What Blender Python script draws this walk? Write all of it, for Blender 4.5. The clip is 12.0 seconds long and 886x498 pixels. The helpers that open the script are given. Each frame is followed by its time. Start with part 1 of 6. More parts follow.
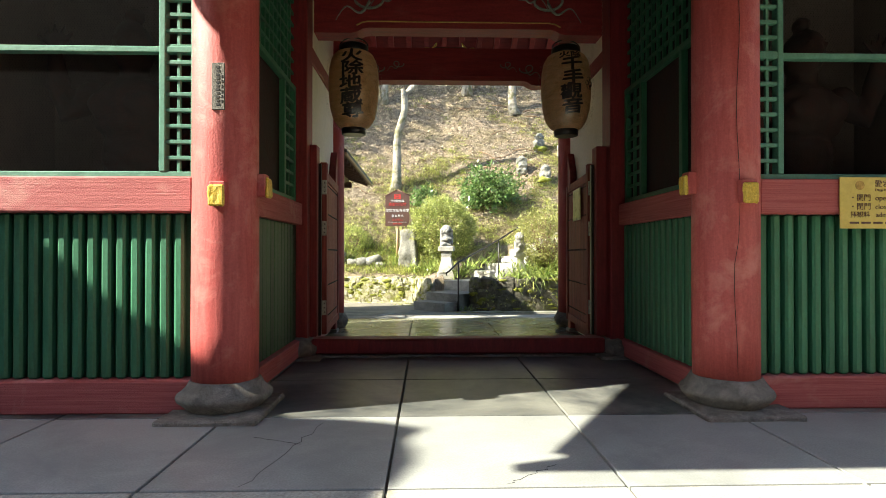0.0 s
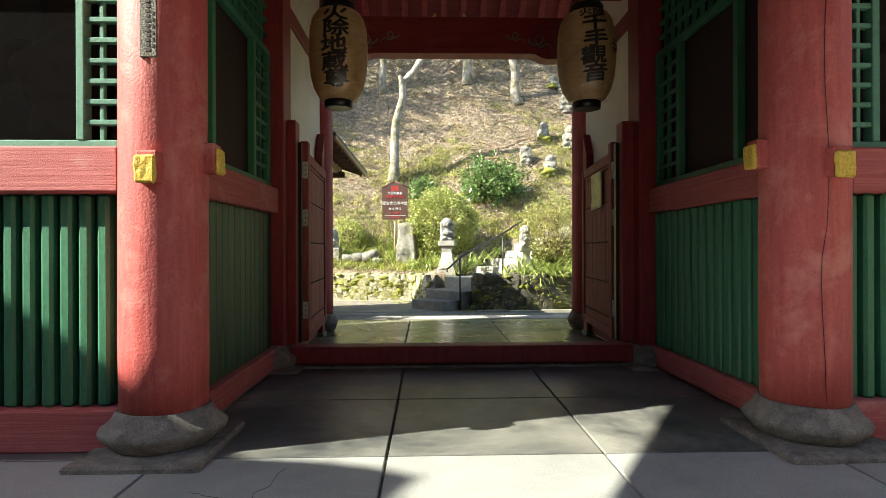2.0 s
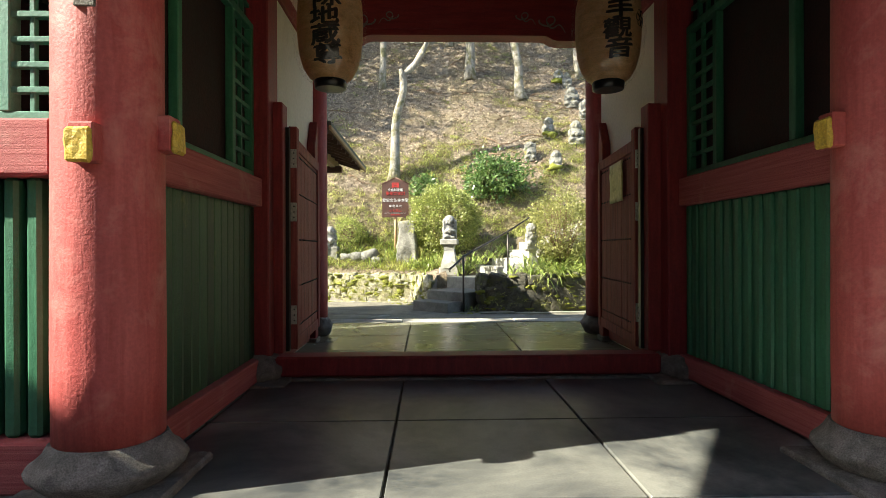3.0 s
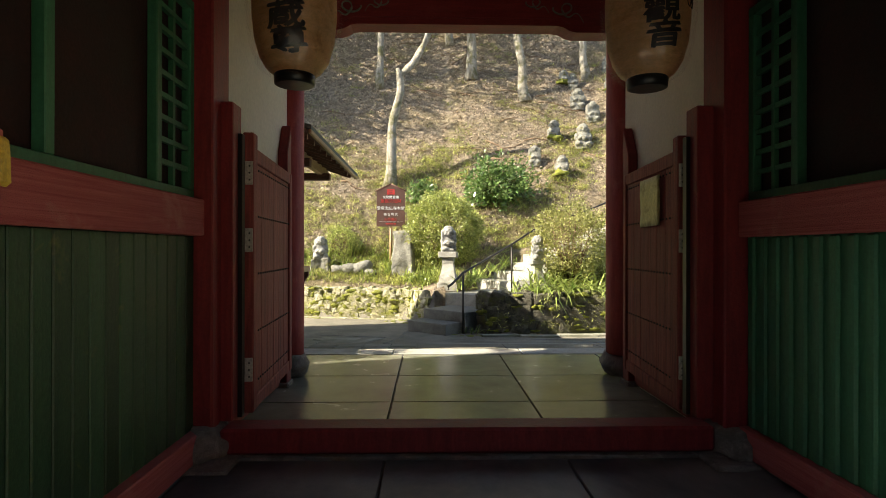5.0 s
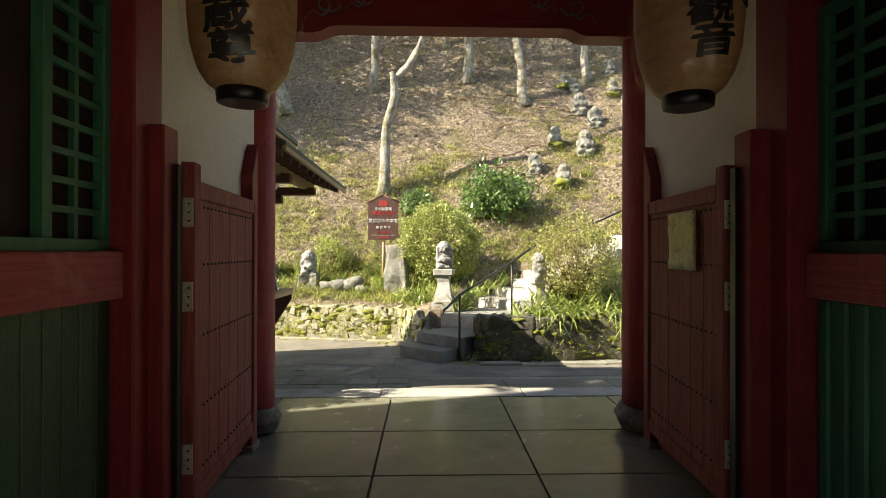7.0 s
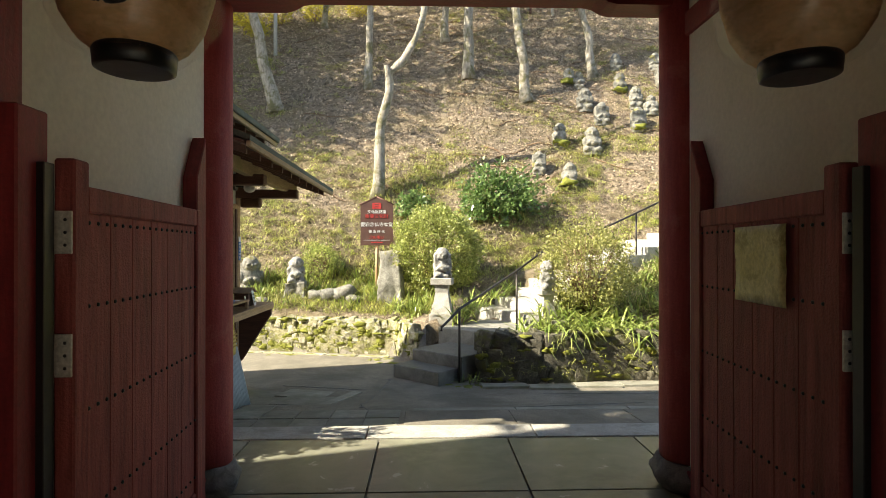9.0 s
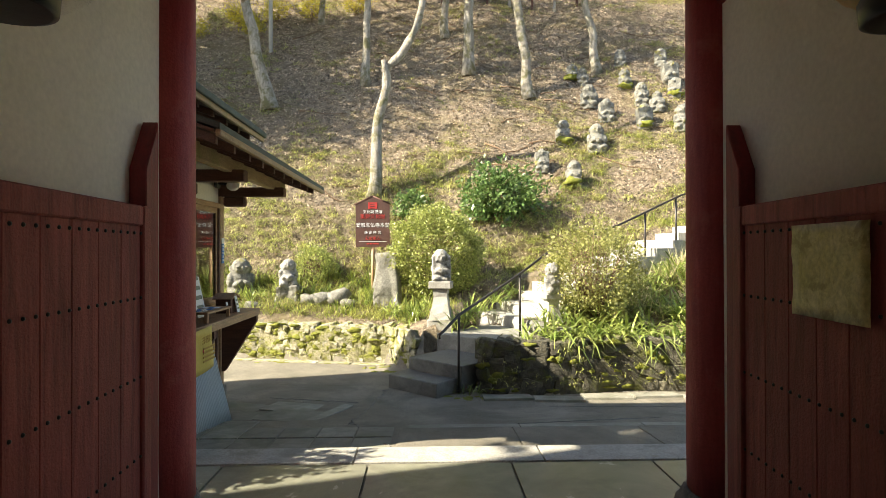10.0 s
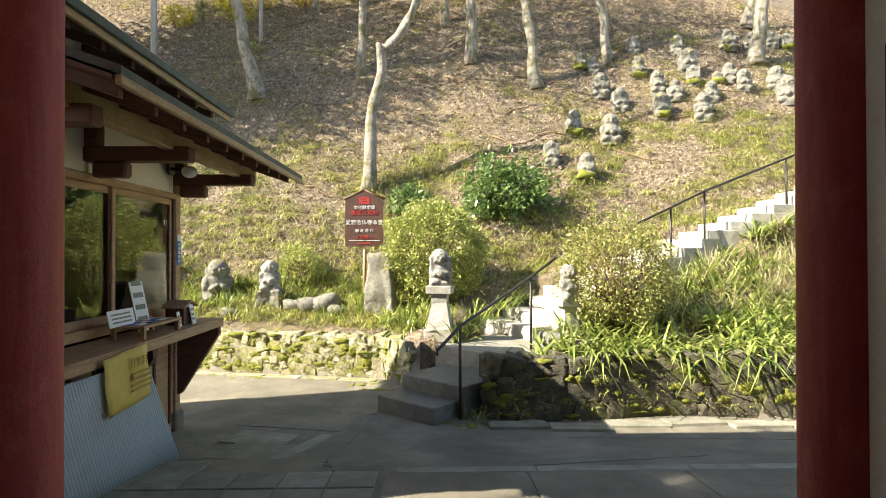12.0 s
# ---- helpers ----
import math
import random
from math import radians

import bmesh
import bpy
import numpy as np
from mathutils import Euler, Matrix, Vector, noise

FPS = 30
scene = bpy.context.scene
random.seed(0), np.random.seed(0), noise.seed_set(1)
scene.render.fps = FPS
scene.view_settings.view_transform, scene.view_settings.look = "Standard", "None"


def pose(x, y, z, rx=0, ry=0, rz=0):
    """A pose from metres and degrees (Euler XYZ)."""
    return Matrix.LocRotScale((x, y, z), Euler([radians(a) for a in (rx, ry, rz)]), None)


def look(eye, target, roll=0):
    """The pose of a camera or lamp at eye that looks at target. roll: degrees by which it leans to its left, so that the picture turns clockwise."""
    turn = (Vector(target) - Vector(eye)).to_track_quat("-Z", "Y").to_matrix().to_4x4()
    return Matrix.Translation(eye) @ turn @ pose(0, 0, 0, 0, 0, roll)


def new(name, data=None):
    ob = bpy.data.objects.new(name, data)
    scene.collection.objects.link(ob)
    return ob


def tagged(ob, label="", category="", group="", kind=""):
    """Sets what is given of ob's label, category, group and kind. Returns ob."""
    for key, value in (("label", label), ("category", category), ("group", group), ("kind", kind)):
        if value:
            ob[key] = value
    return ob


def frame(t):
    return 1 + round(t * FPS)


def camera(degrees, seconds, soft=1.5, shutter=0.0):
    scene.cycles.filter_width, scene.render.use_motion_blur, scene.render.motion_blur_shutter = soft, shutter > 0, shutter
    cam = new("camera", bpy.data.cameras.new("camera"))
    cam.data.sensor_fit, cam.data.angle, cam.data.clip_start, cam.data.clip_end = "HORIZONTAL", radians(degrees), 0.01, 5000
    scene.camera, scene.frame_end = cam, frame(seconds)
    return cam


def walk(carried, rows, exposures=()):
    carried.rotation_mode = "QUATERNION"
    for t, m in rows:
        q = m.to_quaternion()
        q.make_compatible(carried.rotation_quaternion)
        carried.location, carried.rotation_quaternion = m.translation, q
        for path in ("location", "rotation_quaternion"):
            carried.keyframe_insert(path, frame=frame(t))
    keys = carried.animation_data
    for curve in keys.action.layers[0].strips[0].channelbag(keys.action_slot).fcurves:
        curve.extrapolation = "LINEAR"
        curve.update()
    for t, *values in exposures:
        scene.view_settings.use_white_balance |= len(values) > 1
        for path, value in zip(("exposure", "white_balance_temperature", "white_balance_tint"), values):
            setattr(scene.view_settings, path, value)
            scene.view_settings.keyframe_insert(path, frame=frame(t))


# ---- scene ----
cam = camera(77.2, 12.0, soft=0.7)
PATH = [
    (0, (0.292, 0.919, 1.157), (0.349, 2.918, 1.172), 0.0),
    (0.5, (0.279, 1.104, 1.161), (0.334, 3.104, 1.169), -0.0),
    (1, (0.28, 1.307, 1.158), (0.337, 3.306, 1.161), -0.1),
    (1.5, (0.307, 1.544, 1.146), (0.362, 3.543, 1.147), -0.2),
    (2, (0.316, 1.831, 1.13), (0.372, 3.83, 1.13), -0.2),
    (2.5, (0.32, 2.108, 1.108), (0.375, 4.107, 1.105), -0.2),
    (3, (0.303, 2.417, 1.114), (0.355, 4.417, 1.112), -0.2),
    (3.2, (0.324, 2.525, 1.116), (0.364, 4.524, 1.122), -0.1),
    (5, (0.375, 3.456, 1.382), (0.426, 5.455, 1.385), 0.1),
    (5.5, (0.382, 3.66, 1.468), (0.432, 5.66, 1.471), -0.0),
    (6, (0.384, 3.866, 1.561), (0.435, 5.866, 1.566), 0.2),
    (6.5, (0.41, 4.049, 1.653), (0.462, 6.048, 1.659), -0.0),
    (7, (0.449, 4.258, 1.714), (0.508, 6.257, 1.722), 0.1),
    (7.2, (0.462, 4.349, 1.739), (0.524, 6.348, 1.749), 0.2),
    (9, (0.499, 5.262, 1.862), (0.561, 7.261, 1.869), 0.0),
    (9.5, (0.563, 5.502, 1.893), (0.616, 7.502, 1.897), -0.3),
    (10, (0.561, 5.836, 1.875), (0.619, 7.835, 1.886), -0.1),
    (10.5, (0.599, 6.121, 1.903), (0.651, 8.12, 1.911), -0.2),
    (11, (0.603, 6.422, 1.9), (0.653, 8.421, 1.908), -0.2),
    (11.5, (0.618, 6.764, 1.884), (0.666, 8.764, 1.895), -0.2),
    (12, (0.649, 7.108, 1.844), (0.698, 9.107, 1.862), -0.1),
]
walk(cam, [(t, look(eye, target, roll)) for t, eye, target, roll in PATH],
     [(0, 2.1, 6500, 5), (3, 1.9, 6500, 6), (5, 1.65, 7000, 9), (7, 1.65, 7000, 9), (9, 1.75, 7000, 9), (12, 1.8, 7000, 9)])


# ---- light ----
world = bpy.data.worlds.new("sky")
scene.world = world
world.use_nodes = True
sky = world.node_tree.nodes.new("ShaderNodeTexSky")
sky.sky_type, sky.sun_disc = "NISHITA", False
sky.sun_elevation, sky.sun_rotation = radians(38.7), radians(253.7)
backing = world.node_tree.nodes["Background"]
world.node_tree.links.new(sky.outputs[0], backing.inputs[0])
backing.inputs[1].default_value = 0.1
sun = new("sun", bpy.data.lights.new("sun", "SUN"))
sun.data.energy, sun.data.angle, sun.data.color = 5.0, radians(0.5), (1.0, 0.93, 0.8)
sun.matrix_world = look((-9.6, -2.8, 8.0), (0, 0, 0))


# ---- materials ----
def ramp_node(nt, fac, stops):
    n = nt.nodes.new("ShaderNodeValToRGB")
    while len(n.color_ramp.elements) < len(stops):
        n.color_ramp.elements.new(0.5)
    for e, (p, c) in zip(n.color_ramp.elements, stops):
        e.position, e.color = p, (*c, 1)
    nt.links.new(fac, n.inputs[0])
    return n.outputs[0]


def noise_node(nt, vec, scale, detail=4, rough=0.6, distort=0.0):
    n = nt.nodes.new("ShaderNodeTexNoise")
    n.inputs["Scale"].default_value, n.inputs["Detail"].default_value = scale, detail
    n.inputs["Roughness"].default_value, n.inputs["Distortion"].default_value = rough, distort
    nt.links.new(vec, n.inputs["Vector"])
    return n.outputs[0]


def mixed(nt, fac, a, b, mode="MIX"):
    n = nt.nodes.new("ShaderNodeMix")
    n.data_type, n.blend_type = "RGBA", mode
    for sock, v in ((n.inputs[0], fac), (n.inputs[6], a), (n.inputs[7], b)):
        if isinstance(v, (int, float)):
            sock.default_value = v
        elif isinstance(v, tuple):
            sock.default_value = (*v, 1)
        else:
            nt.links.new(v, sock)
    return n.outputs[2]


def surface(name, base, second, rough=0.7, scale=(6, 6, 6), fine=40, bump=0.2, stain=None, stain_scale=1.2, stain_at=(0.52, 0.66),
            metal=0.0, piece=0.0, island=0.0, transmit=0.0, thin=0.0, depth=0.01, grit=0.6):
    """Two-scale procedural surface: base and second mix over a stretched grain, a larger stain over both."""
    m = bpy.data.materials.new(name)
    m.use_nodes = True
    nt = m.node_tree
    b = nt.nodes["Principled BSDF"]
    geo = nt.nodes.new("ShaderNodeNewGeometry")
    stretch = nt.nodes.new("ShaderNodeVectorMath")
    stretch.operation = "MULTIPLY"
    nt.links.new(geo.outputs["Position"], stretch.inputs[0])
    stretch.inputs[1].default_value = scale
    grain = noise_node(nt, stretch.outputs[0], 1.0, 6, 0.65, 0.6)
    tiny = noise_node(nt, geo.outputs["Position"], fine, 3)
    col = ramp_node(nt, grain, [(0.32, base), (0.7, second)])
    col = mixed(nt, grit, col, ramp_node(nt, tiny, [(0.3, (0.5, 0.5, 0.5)), (0.7, (1.3, 1.3, 1.3))]), "MULTIPLY")
    if piece or island:
        if piece:
            rnd = nt.nodes.new("ShaderNodeObjectInfo").outputs["Random"]
        else:
            rnd = geo.outputs["Random Per Island"]
        k = piece or island
        col = mixed(nt, 1.0, col, ramp_node(nt, rnd, [(0.0, (1 - k,) * 3), (1.0, (1 + k,) * 3)]), "MULTIPLY")
    if stain:
        big = noise_node(nt, geo.outputs["Position"], stain_scale, 5, 0.7, 0.4)
        fac = ramp_node(nt, big, [(stain_at[0], (0, 0, 0)), (stain_at[1], (1, 1, 1))])
        col = mixed(nt, fac, col, stain)
    nt.links.new(col, b.inputs["Base Color"])
    b.inputs["Metallic"].default_value = metal
    rr = nt.nodes.new("ShaderNodeMapRange")
    rr.inputs[3].default_value, rr.inputs[4].default_value = max(0.03, rough - 0.12), min(1.0, rough + 0.12)
    nt.links.new(grain, rr.inputs[0])
    nt.links.new(rr.outputs[0], b.inputs["Roughness"])
    b.inputs["Transmission Weight"].default_value = transmit
    if bump:
        add = nt.nodes.new("ShaderNodeMath")
        add.operation = "ADD"
        nt.links.new(grain, add.inputs[0])
        nt.links.new(tiny, add.inputs[1])
        bn = nt.nodes.new("ShaderNodeBump")
        bn.inputs["Strength"].default_value, bn.inputs["Distance"].default_value = bump, depth
        nt.links.new(add.outputs[0], bn.inputs["Height"])
        nt.links.new(bn.outputs[0], b.inputs["Normal"])
    if thin:
        out = nt.nodes["Material Output"]
        tr = nt.nodes.new("ShaderNodeBsdfTranslucent")
        nt.links.new(col, tr.inputs[0])
        mx = nt.nodes.new("ShaderNodeMixShader")
        mx.inputs[0].default_value = thin
        nt.links.new(b.outputs[0], mx.inputs[1])
        nt.links.new(tr.outputs[0], mx.inputs[2])
        nt.links.new(mx.outputs[0], out.inputs[0])
    return m


RED = surface("weathered_red_paint", (0.36, 0.058, 0.052), (0.48, 0.105, 0.092), 0.65, (22, 22, 2.2), 60, 0.3, (0.55, 0.2, 0.17), 2.6, (0.54, 0.76), grit=0.3)
RED_RAIL = surface("weathered_red_rail", (0.32, 0.052, 0.052), (0.5, 0.145, 0.135), 0.75, (1.2, 1.2, 75), 160, 0.6, (0.52, 0.26, 0.22), 2.0, (0.56, 0.8), grit=0.3)
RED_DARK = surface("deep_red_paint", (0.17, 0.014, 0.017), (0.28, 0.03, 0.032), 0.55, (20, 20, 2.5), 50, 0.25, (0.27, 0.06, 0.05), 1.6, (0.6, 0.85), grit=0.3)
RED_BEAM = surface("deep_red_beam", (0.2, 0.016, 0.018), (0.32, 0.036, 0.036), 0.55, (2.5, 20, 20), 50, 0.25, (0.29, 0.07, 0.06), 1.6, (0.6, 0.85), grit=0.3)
DOOR_RED = surface("faded_red_door_wood", (0.16, 0.02, 0.02), (0.42, 0.1, 0.085), 0.7, (18, 18, 1.6), 70, 0.5, (0.25, 0.07, 0.05), 1.8, (0.55, 0.8), piece=0.08, grit=0.3)
GREEN = surface("green_paint", (0.022, 0.12, 0.058), (0.042, 0.19, 0.095), 0.55, (14, 14, 1.8), 50, 0.25, (0.06, 0.17, 0.11), 2.4, (0.6, 0.85), piece=0.1, grit=0.25)
GREEN_WORN = surface("peeling_green_paint", (0.01, 0.052, 0.024), (0.025, 0.08, 0.035), 0.5, (14, 14, 0.7), 50, 0.3, (0.11, 0.13, 0.035), 4, (0.62, 0.75), piece=0.3, grit=0.4)
# Brighter copy of the deep red; outside light put into the rear pillars' colour.
RED_LIT = surface("lit_red_pillar_paint", (0.33, 0.042, 0.042), (0.46, 0.085, 0.075), 0.6, (22, 22, 2.2), 60, 0.3, (0.5, 0.16, 0.13), 2.6, (0.56, 0.8), grit=0.3)
GREEN_LIGHT = surface("pale_green_frame_paint", (0.06, 0.19, 0.13), (0.1, 0.27, 0.19), 0.6, (10, 10, 4), 60, 0.25, (0.2, 0.33, 0.26), 3, (0.6, 0.85), grit=0.3)
PLASTER = surface("white_plaster", (0.8, 0.76, 0.63), (0.88, 0.84, 0.72), 0.9, (1.6, 1.6, 1.2), 30, 0.12, (0.58, 0.54, 0.41), 1.3, (0.6, 0.85), grit=0.15)
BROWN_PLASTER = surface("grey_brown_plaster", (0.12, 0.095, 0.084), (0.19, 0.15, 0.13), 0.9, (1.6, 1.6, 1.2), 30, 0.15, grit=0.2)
DARK_WOOD = surface("dark_stained_wood", (0.075, 0.034, 0.023), (0.17, 0.078, 0.05), 0.65, (3, 20, 20), 60, 0.3)
TAN_WOOD = surface("tan_wood", (0.32, 0.19, 0.1), (0.52, 0.34, 0.19), 0.6, (18, 3, 18), 60, 0.3, (0.2, 0.12, 0.06), 2, (0.6, 0.85))
EAVE_WOOD = surface("weathered_eave_board", (0.34, 0.235, 0.125), (0.5, 0.37, 0.21), 0.8, (18, 3, 18), 60, 0.3, (0.22, 0.23, 0.07), 1.5, (0.56, 0.72))
FLOOR = surface("grey_stone_slab", (0.24, 0.248, 0.235), (0.33, 0.338, 0.315), 0.5, (2.2, 2.2, 2.2), 90, 0.15, (0.19, 0.2, 0.19), 0.9, (0.5, 0.75), piece=0.1, depth=0.004, grit=0.4)
# Darker than FLOOR: real stains plus the inner hall's shade in the colour.
INNER_FLOOR = surface("stained_shaded_stone_slab", (0.17, 0.17, 0.15), (0.25, 0.25, 0.215), 0.36, (1.6, 1.6, 1.6), 90, 0.15, (0.045, 0.05, 0.052), 0.75, (0.38, 0.6), piece=0.1, depth=0.004, grit=0.4)
REAR_FLOOR = surface("polished_stone_slab", (0.2, 0.2, 0.15), (0.29, 0.29, 0.22), 0.24, (2.2, 2.2, 2.2), 90, 0.1, (0.13, 0.13, 0.1), 0.9, (0.5, 0.75), piece=0.07, depth=0.003, grit=0.3)
GRANITE = surface("granite", (0.12, 0.11, 0.092), (0.31, 0.29, 0.25), 0.85, (10, 10, 10), 140, 0.7, (0.1, 0.095, 0.075), 3, (0.52, 0.72), depth=0.012, grit=0.9)
STONE = surface("mossy_wall_stone", (0.27, 0.25, 0.17), (0.56, 0.53, 0.42), 0.9, (9, 9, 9), 50, 0.8, (0.2, 0.2, 0.05), 6.0, (0.45, 0.6), piece=0.25, depth=0.025)
MORTAR = surface("mossy_rubble_mortar", (0.24, 0.22, 0.1), (0.5, 0.46, 0.32), 0.95, (11, 11, 11), 40, 1.0, (0.22, 0.23, 0.04), 3.5, (0.45, 0.6), depth=0.04)
# Dark damp rock, taken darker for the shade under the hanging leaves.
WET_SHADED_STONE = surface("damp_rock_with_shade", (0.04, 0.036, 0.024), (0.17, 0.155, 0.105), 0.75, (8, 8, 8), 50, 0.9, (0.11, 0.115, 0.025), 3.0, (0.5, 0.64), piece=0.35, depth=0.03)
STATUE = surface("lichen_grey_stone", (0.12, 0.115, 0.095), (0.32, 0.31, 0.26), 0.9, (11, 11, 11), 60, 0.8, (0.2, 0.18, 0.045), 3.0, (0.58, 0.68), depth=0.02, grit=0.8)
PALE_STATUE = surface("pale_weathered_stone", (0.22, 0.215, 0.195), (0.5, 0.49, 0.45), 0.9, (12, 12, 12), 60, 0.8, (0.12, 0.115, 0.08), 6.0, (0.52, 0.64), depth=0.02, grit=0.8)
PALE_STONE = surface("pale_step_stone", (0.3, 0.29, 0.25), (0.48, 0.46, 0.41), 0.85, (5, 5, 5), 60, 0.4, (0.25, 0.24, 0.16), 2.2, (0.58, 0.75), piece=0.08)
# Lower steps' shade is put into this darker stone colour; also fills joints.
STEP_DARK = surface("shade_dark_step_stone", (0.09, 0.09, 0.08), (0.19, 0.188, 0.168), 0.5, (5, 5, 5), 60, 0.5, (0.11, 0.12, 0.03), 2.2, (0.58, 0.72))
STEP_MID = surface("grey_landing_stone", (0.2, 0.195, 0.17), (0.33, 0.32, 0.28), 0.7, (5, 5, 5), 60, 0.4, (0.17, 0.17, 0.08), 2.2, (0.56, 0.72))
ASPHALT = surface("worn_asphalt", (0.17, 0.152, 0.112), (0.31, 0.28, 0.22), 0.85, (1.1, 1.1, 1.1), 120, 0.9, (0.12, 0.11, 0.08), 0.9, (0.46, 0.7), depth=0.012, grit=0.9)
PAVER = surface("concrete_paver", (0.19, 0.185, 0.145), (0.33, 0.32, 0.26), 0.8, (4, 4, 4), 90, 0.3, (0.14, 0.15, 0.09), 1.5, (0.5, 0.75), piece=0.18)
EARTH = surface("leaf_litter_slope", (0.075, 0.055, 0.036), (0.5, 0.4, 0.28), 0.95, (7, 7, 7), 38, 1.0, (0.2, 0.16, 0.08), 0.55, (0.48, 0.66), depth=0.08, grit=0.9)
MOSS = surface("moss", (0.12, 0.14, 0.015), (0.26, 0.26, 0.04), 1.0, (20, 20, 20), 90, 0.8, depth=0.02)
BARK = surface("grey_bark", (0.2, 0.175, 0.135), (0.5, 0.455, 0.38), 0.9, (14, 14, 3), 70, 0.7, (0.15, 0.14, 0.07), 3.2, (0.48, 0.62), depth=0.03)
BLADE = surface("grass_blade", (0.2, 0.25, 0.035), (0.6, 0.58, 0.2), 0.55, (2, 2, 2), 9, 0, island=0.65, thin=0.35)
STRAW = surface("dry_grass_blade", (0.42, 0.35, 0.18), (0.76, 0.69, 0.45), 0.7, (2, 2, 2), 9, 0, island=0.5, thin=0.3)
LITTER = surface("dry_leaf", (0.15, 0.1, 0.06), (0.58, 0.46, 0.33), 0.8, (5, 5, 5), 20, 0, island=0.75, thin=0.1)
LILY = surface("strap_leaf", (0.1, 0.18, 0.03), (0.52, 0.56, 0.17), 0.32, (3, 3, 3), 9, 0, island=0.55, thin=0.3)
BUSH_LEAF = surface("azalea_leaf", (0.2, 0.26, 0.05), (0.55, 0.56, 0.2), 0.45, (5, 5, 5), 14, 0, island=0.5, thin=0.3)
AZALEA_LEAF = surface("thin_azalea_leaf", (0.19, 0.21, 0.05), (0.47, 0.45, 0.16), 0.5, (5, 5, 5), 14, 0, island=0.4, thin=0.3)
DARK_LEAF = surface("camellia_leaf", (0.05, 0.12, 0.03), (0.26, 0.36, 0.12), 0.3, (5, 5, 5), 14, 0, island=0.5, thin=0.3)
YELLOW_LEAF = surface("yellow_leaf", (0.5, 0.42, 0.04), (0.62, 0.55, 0.08), 0.6, (5, 5, 5), 14, 0, island=0.3, thin=0.4)
TWIG = surface("brown_twig", (0.16, 0.1, 0.06), (0.26, 0.17, 0.1), 0.9, (5, 5, 5), 50, 0)
IRON = surface("dark_painted_iron", (0.035, 0.03, 0.028), (0.07, 0.06, 0.05), 0.45, (8, 8, 8), 60, 0.15, metal=0.4)
BLACK = surface("black_lacquer", (0.008, 0.008, 0.008), (0.016, 0.015, 0.014), 0.35, (8, 8, 8), 60, 0.05)
STEEL = surface("galvanised_hinge_steel", (0.5, 0.48, 0.43), (0.66, 0.64, 0.58), 0.5, (12, 12, 12), 60, 0.15, (0.3, 0.26, 0.2), 9, (0.6, 0.75), metal=0.25)
BRASS = surface("yellow_gilt_cap", (0.55, 0.36, 0.03), (0.68, 0.5, 0.08), 0.5, (30, 30, 9), 70, 0.4, (0.3, 0.18, 0.03), 9, (0.58, 0.75))
PAPER = surface("oiled_lantern_paper", (0.7, 0.43, 0.2), (0.9, 0.64, 0.36), 0.45, (6, 6, 22), 40, 0.3, (0.42, 0.22, 0.09), 5, (0.56, 0.74), thin=0.45, grit=0.25)
INK = surface("black_ink", (0.012, 0.01, 0.009), (0.03, 0.026, 0.022), 0.7, (20, 20, 20), 60, 0)
GREY_INK = surface("grey_line_paint", (0.16, 0.19, 0.15), (0.26, 0.28, 0.22), 0.7, (20, 20, 20), 60, 0)
OCHRE = surface("ochre_line_paint", (0.4, 0.25, 0.05), (0.52, 0.34, 0.09), 0.7, (20, 20, 20), 60, 0)
NOTE = surface("yellow_notice_paper", (0.55, 0.42, 0.08), (0.66, 0.52, 0.14), 0.6, (4, 4, 4), 40, 0.1, (0.5, 0.36, 0.08), 5, (0.55, 0.8), grit=0.15)
OLD_NOTE = surface("faded_yellow_notice", (0.5, 0.42, 0.14), (0.62, 0.55, 0.27), 0.35, (6, 6, 6), 40, 0.2, (0.33, 0.26, 0.08), 8, (0.52, 0.62))
SIGN_BROWN = surface("brown_sign_paint", (0.075, 0.035, 0.026), (0.12, 0.06, 0.045), 0.55, (6, 6, 6), 60, 0.1, grit=0.2)
WHITE = surface("white_paint", (0.72, 0.72, 0.7), (0.82, 0.82, 0.8), 0.6, (8, 8, 8), 60, 0, grit=0.1)
SIGN_RED = surface("red_sign_paint", (0.45, 0.03, 0.03), (0.55, 0.06, 0.05), 0.6, (8, 8, 8), 60, 0)
BLUE = surface("blue_sign_paint", (0.03, 0.17, 0.48), (0.05, 0.22, 0.55), 0.5, (8, 8, 8), 60, 0)
CORRUGATED = surface("pale_blue_corrugated_sheet", (0.5, 0.58, 0.62), (0.6, 0.67, 0.71), 0.45, (3, 3, 2), 60, 0.05, (0.42, 0.48, 0.52), 2, (0.58, 0.8), grit=0.15)
COPPER = surface("green_grey_copper_roof", (0.06, 0.07, 0.055), (0.12, 0.145, 0.11), 0.7, (4, 4, 4), 60, 0.2, (0.06, 0.06, 0.05), 2, (0.5, 0.7))
TILE = surface("grey_roof_tile", (0.08, 0.085, 0.09), (0.13, 0.135, 0.14), 0.5, (6, 6, 6), 60, 0.2)
CONCRETE_POLE = surface("grey_pole", (0.4, 0.42, 0.44), (0.5, 0.52, 0.53), 0.7, (6, 6, 2), 60, 0.1)
MESH_WIRE = surface("dull_wire", (0.012, 0.011, 0.01), (0.022, 0.02, 0.019), 0.9, (8, 8, 8), 60, 0)
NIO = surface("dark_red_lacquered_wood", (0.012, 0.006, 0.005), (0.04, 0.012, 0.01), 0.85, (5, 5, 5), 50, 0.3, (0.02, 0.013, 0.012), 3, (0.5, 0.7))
GLASS = bpy.data.materials.new("window_glass")
GLASS.use_nodes = True
gb = GLASS.node_tree.nodes["Principled BSDF"]
gb.inputs["Base Color"].default_value = (0.93, 0.97, 0.95, 1)
